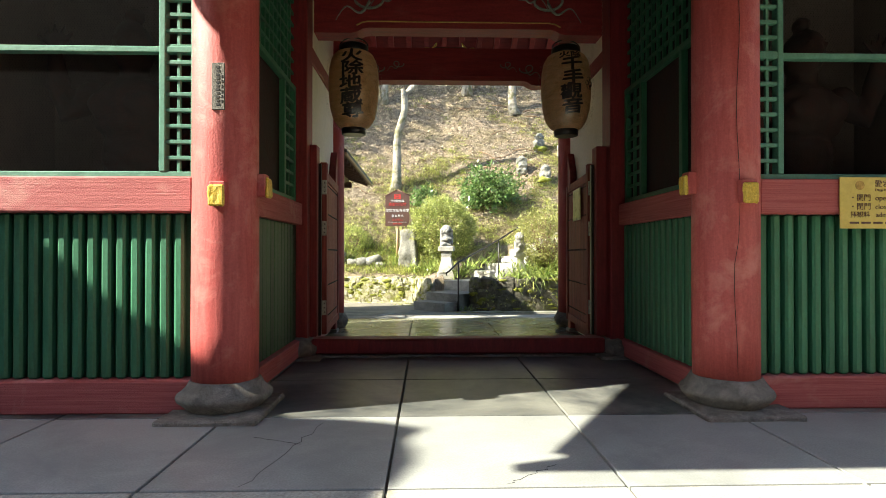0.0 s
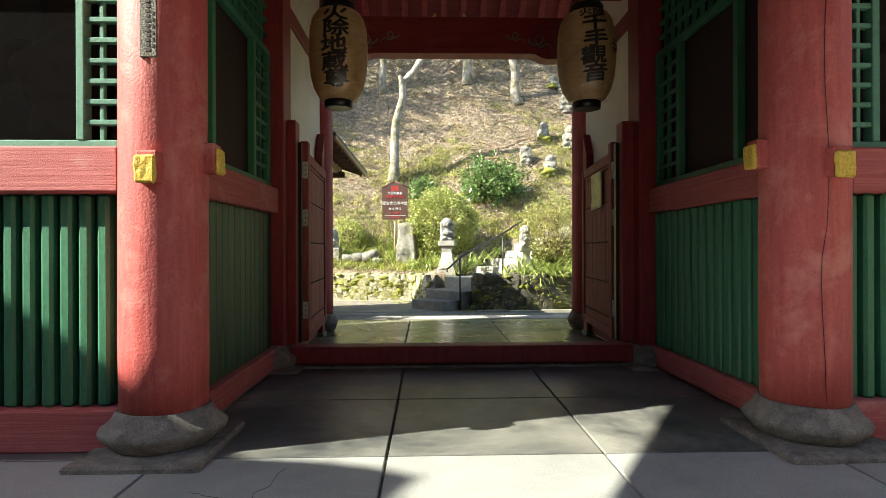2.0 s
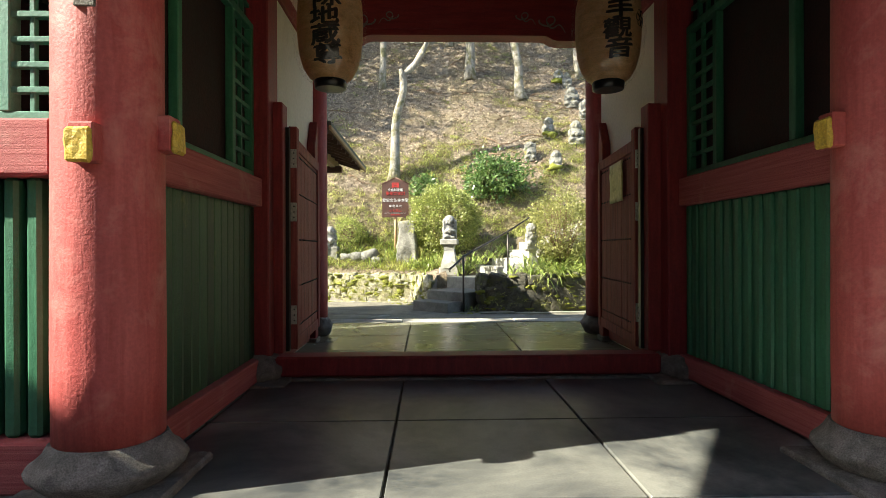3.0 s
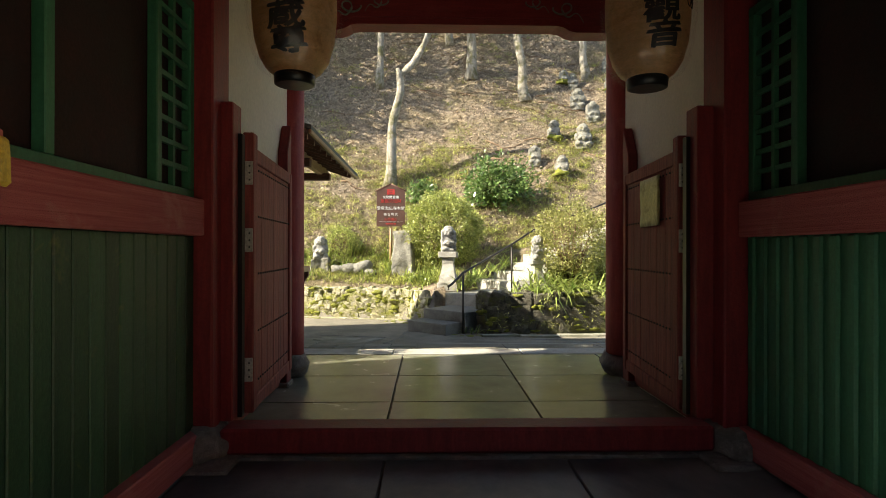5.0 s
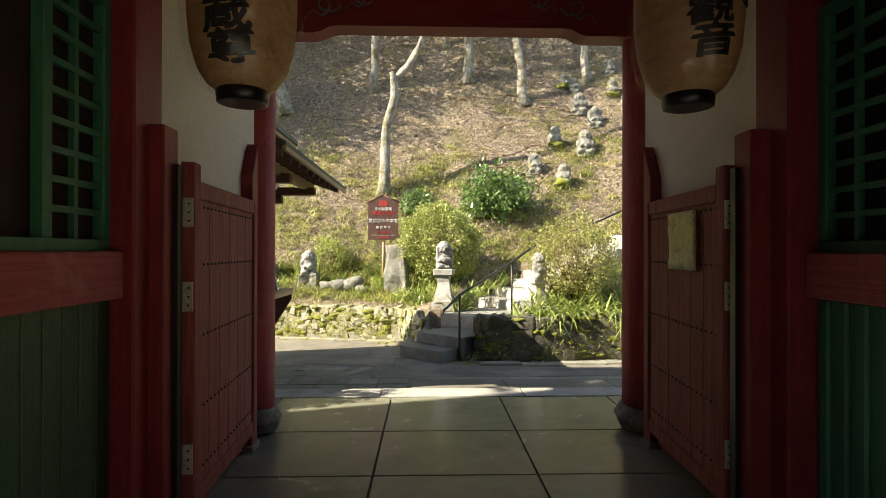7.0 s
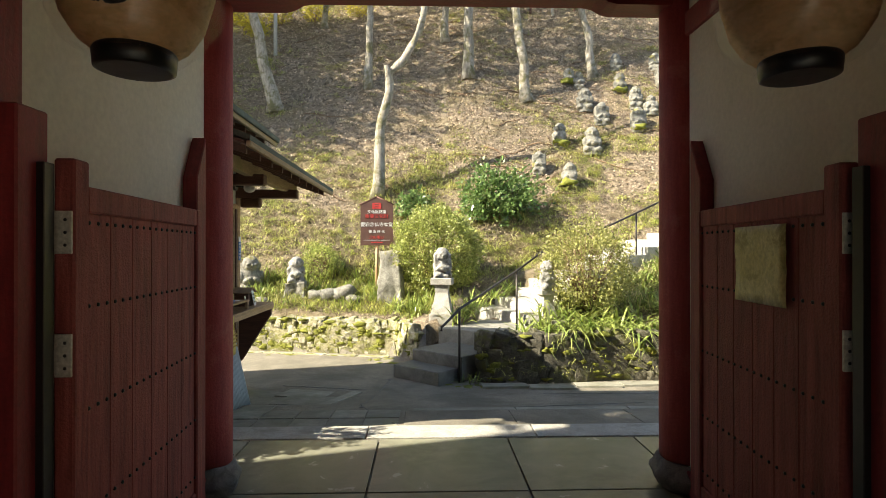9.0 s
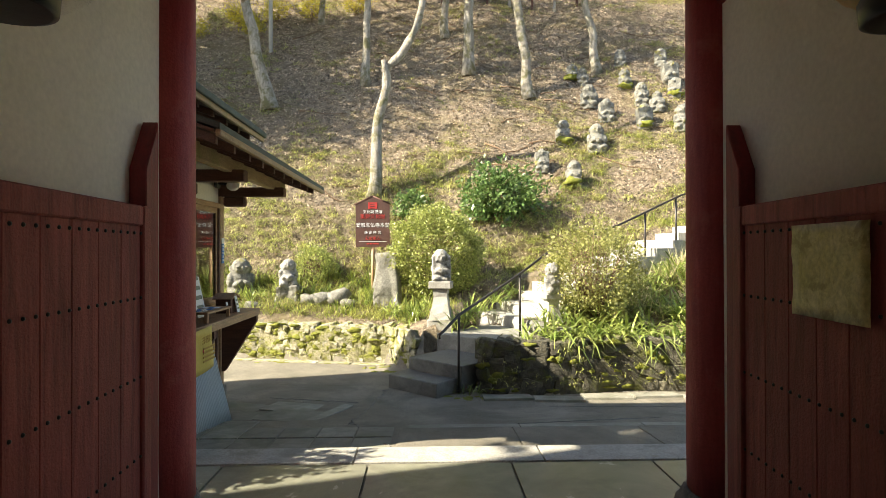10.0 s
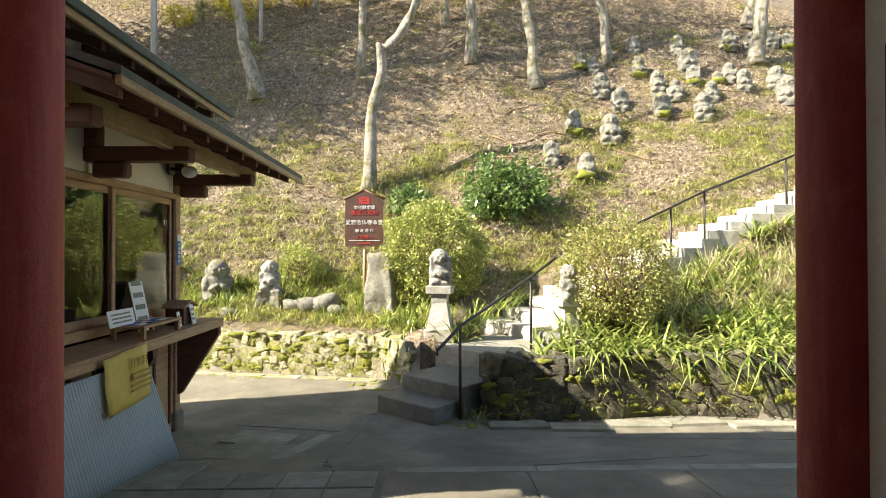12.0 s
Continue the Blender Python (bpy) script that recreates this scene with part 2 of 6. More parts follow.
gb.inputs["Transmission Weight"].default_value, gb.inputs["Roughness"].default_value, gb.inputs["IOR"].default_value = 1.0, 0.01, 1.45


FILM = bpy.data.materials.new("crumpled_clear_film")
FILM.use_nodes = True
fn = FILM.node_tree
clear = fn.nodes.new("ShaderNodeBsdfTransparent")
gloss = fn.nodes.new("ShaderNodeBsdfGlossy")
gloss.inputs["Roughness"].default_value = 0.16
film_mix = fn.nodes.new("ShaderNodeMixShader")
film_mix.inputs[0].default_value = 0.05
fn.links.new(clear.outputs[0], film_mix.inputs[1])
fn.links.new(gloss.outputs[0], film_mix.inputs[2])
fn.links.new(film_mix.outputs[0], fn.nodes["Material Output"].inputs[0])


# ---- mesh tools ----
def box(bm, x0, x1, y0, y1, z0, z1, bevel=0.0, m=None):
    vs = [bm.verts.new(v) for v in ((x0, y0, z0), (x1, y0, z0), (x1, y1, z0), (x0, y1, z0), (x0, y0, z1), (x1, y0, z1), (x1, y1, z1), (x0, y1, z1))]
    fs = [bm.faces.new([vs[i] for i in f]) for f in ((3, 2, 1, 0), (4, 5, 6, 7), (0, 1, 5, 4), (1, 2, 6, 5), (2, 3, 7, 6), (3, 0, 4, 7))]
    if bevel:
        es = list({e for f in fs for e in f.edges})
        got = bmesh.ops.bevel(bm, geom=es, offset=bevel, segments=1, affect="EDGES", profile=0.5)
        vs = list({v for f in got["faces"] for v in f.verts} | {v for v in vs if v.is_valid})
    if m is not None:
        bmesh.ops.transform(bm, matrix=m, verts=[v for v in vs if v.is_valid])
    return vs


def lathe(bm, prof, seg=24, at=(0, 0, 0), sx=1.0, sy=1.0):
    rings = []
    for r, z in prof:
        rings.append([bm.verts.new((at[0] + sx * r * math.cos(2 * math.pi * i / seg), at[1] + sy * r * math.sin(2 * math.pi * i / seg), at[2] + z)) for i in range(seg)])
    for a, b in zip(rings, rings[1:]):
        for i in range(seg):
            bm.faces.new((a[i], a[(i + 1) % seg], b[(i + 1) % seg], b[i])).smooth = True
    bm.faces.new(rings[0][::-1])
    bm.faces.new(rings[-1])
    return [v for r in rings for v in r]


def tube(bm, pts, radii, seg=8):
    pts = [Vector(p) for p in pts]
    if isinstance(radii, (int, float)):
        radii = [radii] * len(pts)
    rings = []
    for i, (p, r) in enumerate(zip(pts, radii)):
        d = (pts[min(i + 1, len(pts) - 1)] - pts[max(i - 1, 0)]).normalized()
        side = d.cross(Vector((0, 0, 1)) if abs(d.z) < 0.9 else Vector((0, 1, 0))).normalized()
        up = side.cross(d).normalized()
        rings.append([bm.verts.new(p + r * (math.cos(2 * math.pi * k / seg) * side + math.sin(2 * math.pi * k / seg) * up)) for k in range(seg)])
    for a, b in zip(rings, rings[1:]):
        for k in range(seg):
            bm.faces.new((a[k], a[(k + 1) % seg], b[(k + 1) % seg], b[k])).smooth = True
    bm.faces.new(rings[0][::-1])
    bm.faces.new(rings[-1])


def ball(bm, at, size, seg=14, rings=9, turn=None):
    m = Matrix.Translation(at) @ (turn or Matrix()) @ Matrix.Diagonal((*size, 1))
    got = bmesh.ops.create_uvsphere(bm, u_segments=seg, v_segments=rings, radius=1, matrix=m)
    for v in got["verts"]:
        for f in v.link_faces:
            f.smooth = True
    return got["verts"]


def rough_up(bm, amount, freq, seed=0.0):
    bm.normal_update()
    for v in bm.verts:
        n = noise.fractal(v.co * freq + Vector((seed, seed * 1.7, -seed)), 0.8, 2.0, 3)
        v.co += v.normal * n * amount


def part(name, bm, material, parent=None, label=""):
    me = bpy.data.meshes.new(name)
    bmesh.ops.recalc_face_normals(bm, faces=bm.faces)
    bm.to_mesh(me)
    bm.free()
    me.materials.append(material)
    ob = new(name, me)
    ob.parent = parent
    return tagged(ob, label)


def boxed(name, dims, material, parent=None, bevel=0.004, label="", m=None):
    bm = bmesh.new()
    box(bm, *dims, bevel=bevel, m=m)
    return part(name, bm, material, parent, label)


def thing(name, at, label, category, group="", turn=0):
    ob = new(name)
    ob.matrix_world = pose(*at, 0, 0, turn)
    ob.empty_display_size = 0.1
    return tagged(ob, label, category, group)


def setting(ob, label, category=""):
    return tagged(ob, label, category, kind="structure")


def lettering(name, body, size, material, m, parent, thick=0.002, label="", bold=0.0):
    cu = bpy.data.curves.new(name, "FONT")
    cu.body, cu.size, cu.extrude, cu.align_x, cu.align_y = body, size, thick, "CENTER", "CENTER"
    cu.offset = bold
    tmp = bpy.data.objects.new(name, cu)
    me = bpy.data.meshes.new_from_object(tmp)
    bpy.data.objects.remove(tmp)
    bpy.data.curves.remove(cu)
    me.materials.clear()
    me.materials.append(material)
    ob = new(name, me)
    ob.parent = parent
    ob.matrix_basis = m
    return tagged(ob, label)


def cloud(name, material, verts, faces, label, category, parent=None):
    """One mesh of many small blades or leaves."""
    me = bpy.data.meshes.new(name)
    me.from_pydata(verts, [], faces)
    me.materials.append(material)
    ob = new(name, me)
    ob.parent = parent
    return ob


# ---- the gate: plan ----
LX, RX = -1.2, 2.56          # the two rows of pillars
FY, DY, BY = 5.08, 7.3, 9.6  # front pillars, door posts, rear pillars
WEST, EAST = -4.0, 5.4       # outer ends of the gate
REAR_WEST = -2.15            # end of the narrower rear wall
CEIL = 5.0

# ground: one sheet to the horizon, with the street, the terrace and the hillside in it


def smooth(a, b, t):
    t = min(1.0, max(0.0, (t - a) / (b - a)))
    return t * t * (3 - 2 * t)


def wall_y(x):
    """The foot of the retaining walls along the street."""
    if x < -0.1:
        return 16.35 + 0.22 * (-0.1 - x)
    if x < 1.35:
        return 16.35 - (x + 0.1) / 1.45 * 2.25
    return 14.0 + 0.1 * math.sin(x * 2.1)


U, V = Vector((0.68, 0.733, 0)).normalized(), Vector((0.733, -0.68, 0)).normalized()
A = Vector((-0.04, 14.46, 0))
O2 = A + U * 3.1 + V * 0.6
D2 = Vector((5.9, 18.05, 0)) - O2
d2 = D2.normalized()
c2 = Vector((d2.y, -d2.x, 0))
O3 = O2 + D2


def under_stairs(x, y):
    """Height of the ground below the steps, or None beside them."""
    px, py = x - A.x, y - A.y
    s, l = px * U.x + py * U.y, px * V.x + py * V.y
    if -0.1 < s < 3.2 and -0.35 < l < 1.45:
        return -0.4 + 0.33 * max(0, s - 0.4)
    px, py = x - O2.x, y - O2.y
    s, l = px * d2.x + py * d2.y, px * c2.x + py * c2.y
    if -0.9 < s < 0.5 and -1.5 < l < 0.7:
        return 0.3
    if -0.2 < s < D2.length + 0.1 and abs(l) < 0.75:
        return 0.7 + 0.27 * s
    if O3.x - 0.1 < x < O3.x + 4 and abs(y - O3.y) < 0.7:
        return 1.85 + 0.38 * (x - O3.x)
    return None


def hill(x, y):
    """Height of the ground."""
    wy = wall_y(x)
    street = -0.03 - 0.17 * smooth(11.4, 13.6, y)
    if y < 11.4:
        return -0.03
    if y < wy + 0.2:
        return street - 0.02
    low = under_stairs(x, y)
    if low is not None:
        return low
    rise = 18.2 if x < 2 else 18.2 + 0.25 * min(x - 2, 4)
    base = 0.45 + 0.5 * smooth(wy, rise, y)
    if x > 1.2:
        base = 0.5 + (0.55 + 0.28 * min(x - 1.2, 7)) * smooth(wy + 0.3, rise, y)
    top = base + max(0.0, min(y, 36.0) - rise) * (0.99 - 0.012 * max(0.0, x)) * (0.6 + 0.4 * smooth(rise, rise + 1.0, y))
    bumps = 0.16 * noise.noise(Vector((x * 0.7, y * 0.7, 3.1))) + 0.06 * noise.noise(Vector((x * 2.3, y * 2.3, 1.7)))
    return top + bumps * smooth(wy + 0.2, wy + 1.2, y)


def ground_sheet():
    bm = bmesh.new()
    xs = [-400, -120, -40, -22] + [-16 + 0.25 * i for i in range(137)] + [25, 40, 120, 400]
    ys = [-400, -100, -30, -8, 3.4, 10.6, 11.3] + [11.5 + 0.22 * i for i in range(90)] + [32, 34, 36, 40, 80, 400]
    grid = [[bm.verts.new((x, y, hill(x, y))) for x in xs] for y in ys]
    for r0, r1 in zip(grid, grid[1:]):
        for i in range(len(xs) - 1):
            f = bm.faces.new((r0[i], r0[i + 1], r1[i + 1], r1[i]))
            f.smooth = True
            c = f.calc_center_median()
            f.material_index = 0 if c.y < wall_y(c.x) + 0.18 else 1
    ob = part("ground", bm, ASPHALT)
    ob.data.materials.append(EARTH)
    return setting(ob, "grey asphalt lane below a steep hillside of leaf litter", "ground")


ground_sheet()

# gate platform and its slabs
boxed("gate_platform", (WEST - 1.2, EAST + 1.2, 3.3, 11.2, -0.4, -0.04), STEP_DARK, bevel=0)
setting(bpy.data.objects["gate_platform"], "raised stone platform under the gate", "platform")
boxed("forecourt", (-14, 14, -9, 3.28, -0.3, -0.02), PAVER, bevel=0)
setting(bpy.data.objects["forecourt"], "pale paved forecourt before the gate", "forecourt")

XJ = [-4.9, -3.55, -2.3, -1.12, 0.09, 1.29, 2.5, 3.75, 5.0, 6.3]
slab_floor = setting(new("floor"), "large grey stone slabs with fine open joints", "floor")


def slab(x0, x1, y0, y1, material, z=0.0, g=0.008):
    bm = bmesh.new()
    box(bm, x0 + g, x1 - g, y0 + g, y1 - g, z - 0.045, z, bevel=0.004)
    return part("slab", bm, material, slab_floor)


for x0, x1 in zip(XJ, XJ[1:]):
    slab(x0, x1, 3.66, 4.87, FLOOR)
    slab(x0, x1, 3.32, 3.65, PALE_STONE, 0.002)
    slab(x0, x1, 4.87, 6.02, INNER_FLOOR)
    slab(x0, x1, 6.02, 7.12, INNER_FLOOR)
for x0, x1 in zip([-2.5, -1.23, 0.04, 1.31, 2.58], [-1.23, 0.04, 1.31, 2.58, 3.85]):
    for y0, y1 in ((7.38, 8.51), (8.51, 9.56), (9.56, 10.78)):
        slab(x0, x1, y0, y1, REAR_FLOOR)
for x0, x1 in zip([-3.6, -1.9, -0.1, 1.62, 3.3], [-1.9, -0.1, 1.62, 3.3, 5.2]):
    slab(x0, x1, 10.8, 11.2, PALE_STONE, 0.004)
slab(-3.2, WEST + 8, 7.12, 7.22, GRANITE, 0.015)

# ---- pillars ----


def pillar(x, y, r, cap_at=None, base_r=0.33, plinth=True):
    t = thing("pillar", (x, y, 0), "round red-painted timber pillar on a worn stone base", "pillar", "gate pillars")
    bm = bmesh.new()
    lathe(bm, [(r, 0.235), (r * 1.01, 0.6), (r, 2.0), (r * 0.985, CEIL)], 40)
    rough_up(bm, 0.004, 3.0, x)
    part("shaft", bm, RED if y < 6 else RED_LIT, t)
    bm = bmesh.new()
    lathe(bm, [(base_r * 0.74, 0.02), (base_r * 0.84, 0.05), (base_r * 0.98, 0.1), (base_r * 1.01, 0.125), (base_r * 0.98, 0.145), (base_r * 0.9, 0.165), (r * 1.16, 0.195), (r * 1.05, 0.238)], 36)
    rough_up(bm, 0.012 if y < 6 else 0.035, 5.0, x + y)
    part("base_stone", bm, GRANITE, t, "rounded grey granite pillar base")
    if plinth:
        bm = bmesh.new()
        box(bm, -base_r * 1.05, base_r * 1.05, -base_r * 1.25, base_r, -0.03, 0.035, bevel=0.012)
        bmesh.ops.subdivide_edges(bm, edges=bm.edges, cuts=3, use_grid_fill=True)
        rough_up(bm, 0.012, 4.0, x)
        part("plinth", bm, GRANITE, t, "rough granite plinth slab")
    return t


def end_cap(t, x, y, z, turn):
    """A beam end that pokes out of the pillar, capped in yellow."""
    bm = bmesh.new()
    m = pose(x, y, z, 0, 0, turn)
    box(bm, -0.055, 0.055, -0.05, 0.03, -0.085, 0.085, bevel=0.008, m=m)
    stub = part("tenon", bm, RED, t, "square red tenon end")
    bm = bmesh.new()
    box(bm, -0.056, 0.056, -0.075, -0.045, -0.09, 0.06, bevel=0.012)
    bmesh.ops.subdivide_edges(bm, edges=bm.edges, cuts=2, use_grid_fill=True)
    rough_up(bm, 0.006, 14.0, x + y)
    bmesh.ops.transform(bm, matrix=m, verts=bm.verts)
    part("yellow_cap", bm, BRASS, stub, "chipped yellow painted cap")


pl = pillar(LX, FY, 0.235)
pr = pillar(RX, FY, 0.235)
end_cap(pl, 0.04, -0.245, 1.57, 0)
end_cap(pl, 0.245, 0.03, 1.66, 90)
end_cap(pr, 0.02, -0.245, 1.6, 0)
end_cap(pr, -0.245, 0.03, 1.69, -90)
pillar(LX, BY, 0.2, base_r=0.28, plinth=False)
pillar(RX, BY, 0.2, base_r=0.28, plinth=False)
for x in (WEST, EAST):
    pillar(x, FY, 0.235)
    pillar(REAR_WEST if x < 0 else x, BY, 0.17, base_r=0.26)
# drying crack in one pillar
bm = bmesh.new()
tube(bm, [(RX - 0.03 + 0.012 * math.sin(z * 5) - 0.02 * (z < 1.2), FY - 0.2345, z) for z in [0.28 + 0.16 * i for i in range(18)]], 0.002, 5)
part("drying_crack", bm, INK, None).parent = pr
bpy.data.objects["drying_crack"].matrix_parent_inverse = pr.matrix_world.inverted()

# square door posts with their stones
for x0, x1, s in ((-1.27, -1.05, 1), (2.37, 2.63, -1)):
    t = thing("door_post", ((x0 + x1) / 2, DY, 0), "square dark red door post on a rough stone foot", "door post", "door posts")
    w = (x1 - x0) / 2
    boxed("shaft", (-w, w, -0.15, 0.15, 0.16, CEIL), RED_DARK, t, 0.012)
    bm = bmesh.new()
    lathe(bm, [(0.22, -0.03), (0.27, 0.04), (0.27, 0.11), (0.22, 0.19), (0.15, 0.22)], 22, (-s * 0.05, -0.06, 0))
    bmesh.ops.subdivide_edges(bm, edges=bm.edges, cuts=1, use_grid_fill=True)
    rough_up(bm, 0.06, 4.5, x0)
    part("foot_stone", bm, GRANITE, t, "rough boulder-like foot stone")
    bm = bmesh.new()
    box(bm, -0.32, 0.3, -0.42, 0.1, -0.03, 0.022, bevel=0.01)
    bmesh.ops.subdivide_edges(bm, edges=bm.edges, cuts=3, use_grid_fill=True)
    rough_up(bm, 0.025, 4.0, x1)
    part("footing_slab", bm, GRANITE, t)
    # inner jamb that carries the hinges
    j0, j1 = (0.06, 0.19) if s > 0 else (-0.245, -0.12)
    boxed("jamb", (j0, j1, 0.0, 0.17, 0.2, 2.4), RED_DARK, t, 0.008)
    # Black strip stands in for the shaded gap between jamb and leaf.
    boxed("hinge_rebate", (*((j1 - 0.003, j1 + 0.03) if s > 0 else (j0 - 0.03, j0 + 0.003)), 0.1, 0.16, 0.2, 2.2), BLACK, t, 0.003)

boxed("threshold", (-1.0, 2.3, 7.13, 7.36, 0.03, 0.2), RED_DARK, None, 0.018)
tagged(bpy.data.objects["threshold"], "worn dark red timber threshold beam across the doorway", "threshold")

# ---- door leaves ----


def door_leaf(x, side, turn):
    """Hinged at its local origin, leaf along +y; side: +1 when its face looks to +x."""
    t = thing("gate_door", (x, 7.5, 0.2), "open red plank gate door with rows of iron nails", "door", "gate doors", turn)
    H, W = 2.03, 1.5
    th = 0.04
    for name, d in (("hinge_stile", (-th, th, 0.0, 0.11, 0.0, H)), ("far_stile", (-th, th, W - 0.1, W, 0.0, H - 0.1))):
        boxed(name, d, DOOR_RED, t, 0.008)
    boxed("top_rail", (-th + 0.004, th - 0.004, 0.11, W - 0.1, H - 0.21, H - 0.1), DOOR_RED, t, 0.008)
    boxed("bottom_rail", (-th + 0.004, th - 0.004, 0.11, W - 0.1, 0.0, 0.1), DOOR_RED, t, 0.008)
    n = 6
    pw = (W - 0.21) / n
    for i in range(n):
        y0 = 0.11 + i * pw
        boxed("plank", (-0.02, 0.02, y0 + 0.002, y0 + pw - 0.002, 0.1, H - 0.21), DOOR_RED, t, 0.003)
    for z in (0.2, 0.57, 1.0, 1.43, 1.78):
        bm = bmesh.new()
        for i in range(18):
            ball(bm, (side * 0.022, 0.14 + i * 0.074, z), (0.008, 0.009, 0.009), 8, 5)
        part("nail_row", bm, BLACK, t, "row of black iron nail heads")
    for z in (0.315, 1.25, 1.735):
        h = boxed("hinge", (*sorted((-side * 0.085, side * 0.035)), -0.014, -0.002, z - 0.085, z + 0.085), STEEL, t, 0.002, "pale steel butt hinge")
        bm = bmesh.new()
        lathe(bm, [(0.011, -0.088), (0.011, 0.088)], 10, (-side * 0.045, -0.016, z))
        part("knuckle", bm, STEEL, h)
        for dz in (-0.05, 0.0, 0.05):
            bm = bmesh.new()
            ball(bm, (side * 0.012, -0.015, z + dz), (0.007, 0.004, 0.007), 8, 5)
            part("screw", bm, BLACK, h)
    return t


dl = door_leaf(-0.93, 1, 3.5)
dr = door_leaf(2.25, -1, -4.5)
bm = bmesh.new()
n = 9
vs = [[bm.verts.new((-0.046 - 0.006 * noise.noise(Vector((i, j, 0.5))) - 0.004 * (i % 2), 0.38 + i * 0.5 / n, 1.385 + j * 0.41 / n)) for j in range(n + 1)] for i in range(n + 1)]
for i in range(n):
    for j in range(n):
        bm.faces.new((vs[i][j], vs[i + 1][j], vs[i + 1][j + 1], vs[i][j + 1])).smooth = True
nt_ = part("notice_sheet", bm, OLD_NOTE)
nt_.modifiers.new("thick", "SOLIDIFY").thickness = 0.002
nt_.matrix_world = dr.matrix_world
tagged(nt_, "faded yellow laminated notice taped on the red door", "notice")

# ---- side walls of the passage ----


def passage_side(x, s, west):
    """Front hall side: sill beam, green slats, rail, lattice above; s points into the passage."""
    name = "wall_west" if west else "wall_east"
    w = setting(new(name), "red-framed partition with green slats and lattice", "wall")
    y0, y1 = FY + 0.2, DY - 0.15
    boxed("sill_beam", (x - 0.1, x + 0.1, y0, y1, 0.02, 0.2), RED_RAIL, w, 0.01)
    boxed("rail", (x - 0.1, x + 0.1, y0, y1, 1.47, 1.71), RED_RAIL, w, 0.01)
    boxed("backing_board", (x - 0.03, x + 0.005, y0, y1, 0.2, 1.47), GREEN, w, 0)
    n = 15
    if west:
        for i in range(n):
            ya = y0 + i * (y1 - y0) / n
            boxed("slat", (x + 0.006, x + 0.03, ya + 0.004, ya + (y1 - y0) / n - 0.004, 0.2, 1.47), GREEN_WORN, w, 0.006)
    else:
        for i in range(n):
            yy = y0 + (i + 0.5) * (y1 - y0) / n
            boxed("slat", (x - 0.05, x - 0.006, yy - 0.035, yy + 0.035, 0.2, 1.47), GREEN, w, 0.012)
    # upper frame and lattice
    for z in (1.71, 2.95):
        boxed("frame_bar", (x - 0.03, x + 0.03, y0, y1, z, z + 0.06), GREEN, w, 0.005)
    for yy in (y0, y0 + 0.45, y1 - 0.5, y1 - 0.06):
        boxed("frame_bar", (x - 0.03, x + 0.03, yy, yy + 0.06, 1.77, 2.95), GREEN, w, 0.005)
    for ya, yb, za, zb in ((y1 - 0.44, y1 - 0.06, 1.77, 2.95), (y0 + 0.06, y1 - 0.06, 3.01, 4.2)):
        k = int((zb - za) / 0.13)
        for i in range(1, k):
            zz = za + i * (zb - za) / k
            boxed("lattice_bar", (x - 0.015, x + 0.015, ya, yb, zz - 0.015, zz + 0.015), GREEN, w, 0)
        k = max(2, int((yb - ya) / 0.13))
        for i in range(1, k):
            yy = ya + i * (yb - ya) / k
            boxed("lattice_bar", (x - 0.018, x + 0.012, yy - 0.015, yy + 0.015, za, zb), GREEN, w, 0)
    # Near-black colour stands in for shade on these dark red boards.
    boxed("closing_board", (*sorted((x - s * 0.035, x - s * 0.06)), y0, y1, 1.71, 4.2), NIO, w, 0, "lattice backing boards, near-black to stand in for shade")
    boxed("upper_beam", (x - 0.1, x + 0.1, y0, y1, 4.2, CEIL), RED_DARK, w, 0.01)
    # rear part: plaster over a board, with rail and brackets
    r0, r1 = DY + 0.15, BY - 0.1
    boxed("plaster_panel", (x - 0.06, x + 0.06, r0, r1, 0.0, CEIL), PLASTER, w, 0)
    boxed("tie_beam", (x - 0.09, x + 0.09, r0, r1, 3.5, 3.68), RED_BEAM, w, 0.008)
    boxed("ground_beam", (x - 0.09, x + 0.09, r0, r1, 0.02, 0.2), RED_DARK, w, 0.008)
    return w


passage_side(LX, 1, True)
passage_side(RX, -1, False)

# door stops with sloped tops beyond the leaves
for x in (LX + 0.11, RX - 0.11):
    bm = bmesh.new()
    box(bm, x - 0.05, x + 0.05, 9.05, 9.2, 0.02, 2.66)
    for v in bm.verts:
        if v.co.z > 1 and v.co.y < 9.1:
            v.co.z -= 0.3
    bmesh.ops.bevel(bm, geom=bm.edges, offset=0.008, segments=1, affect="EDGES")
    st = thing("door_stop", (x, 9.12, 0), "dark red slant-topped post beside the rear pillar", "door stop", "door stops")
    ob = part("post", bm, RED_DARK, st)
    ob.matrix_parent_inverse = st.matrix_world.inverted()
    bm = bmesh.new()
    box(bm, x - 0.07, x + 0.07, 9.02, 9.23, -0.02, 0.05, bevel=0.01)
    ob = part("foot_block", bm, GRANITE, st)
    ob.matrix_parent_inverse = st.matrix_world.inverted()

# ---- front bays with the guardian figures ----


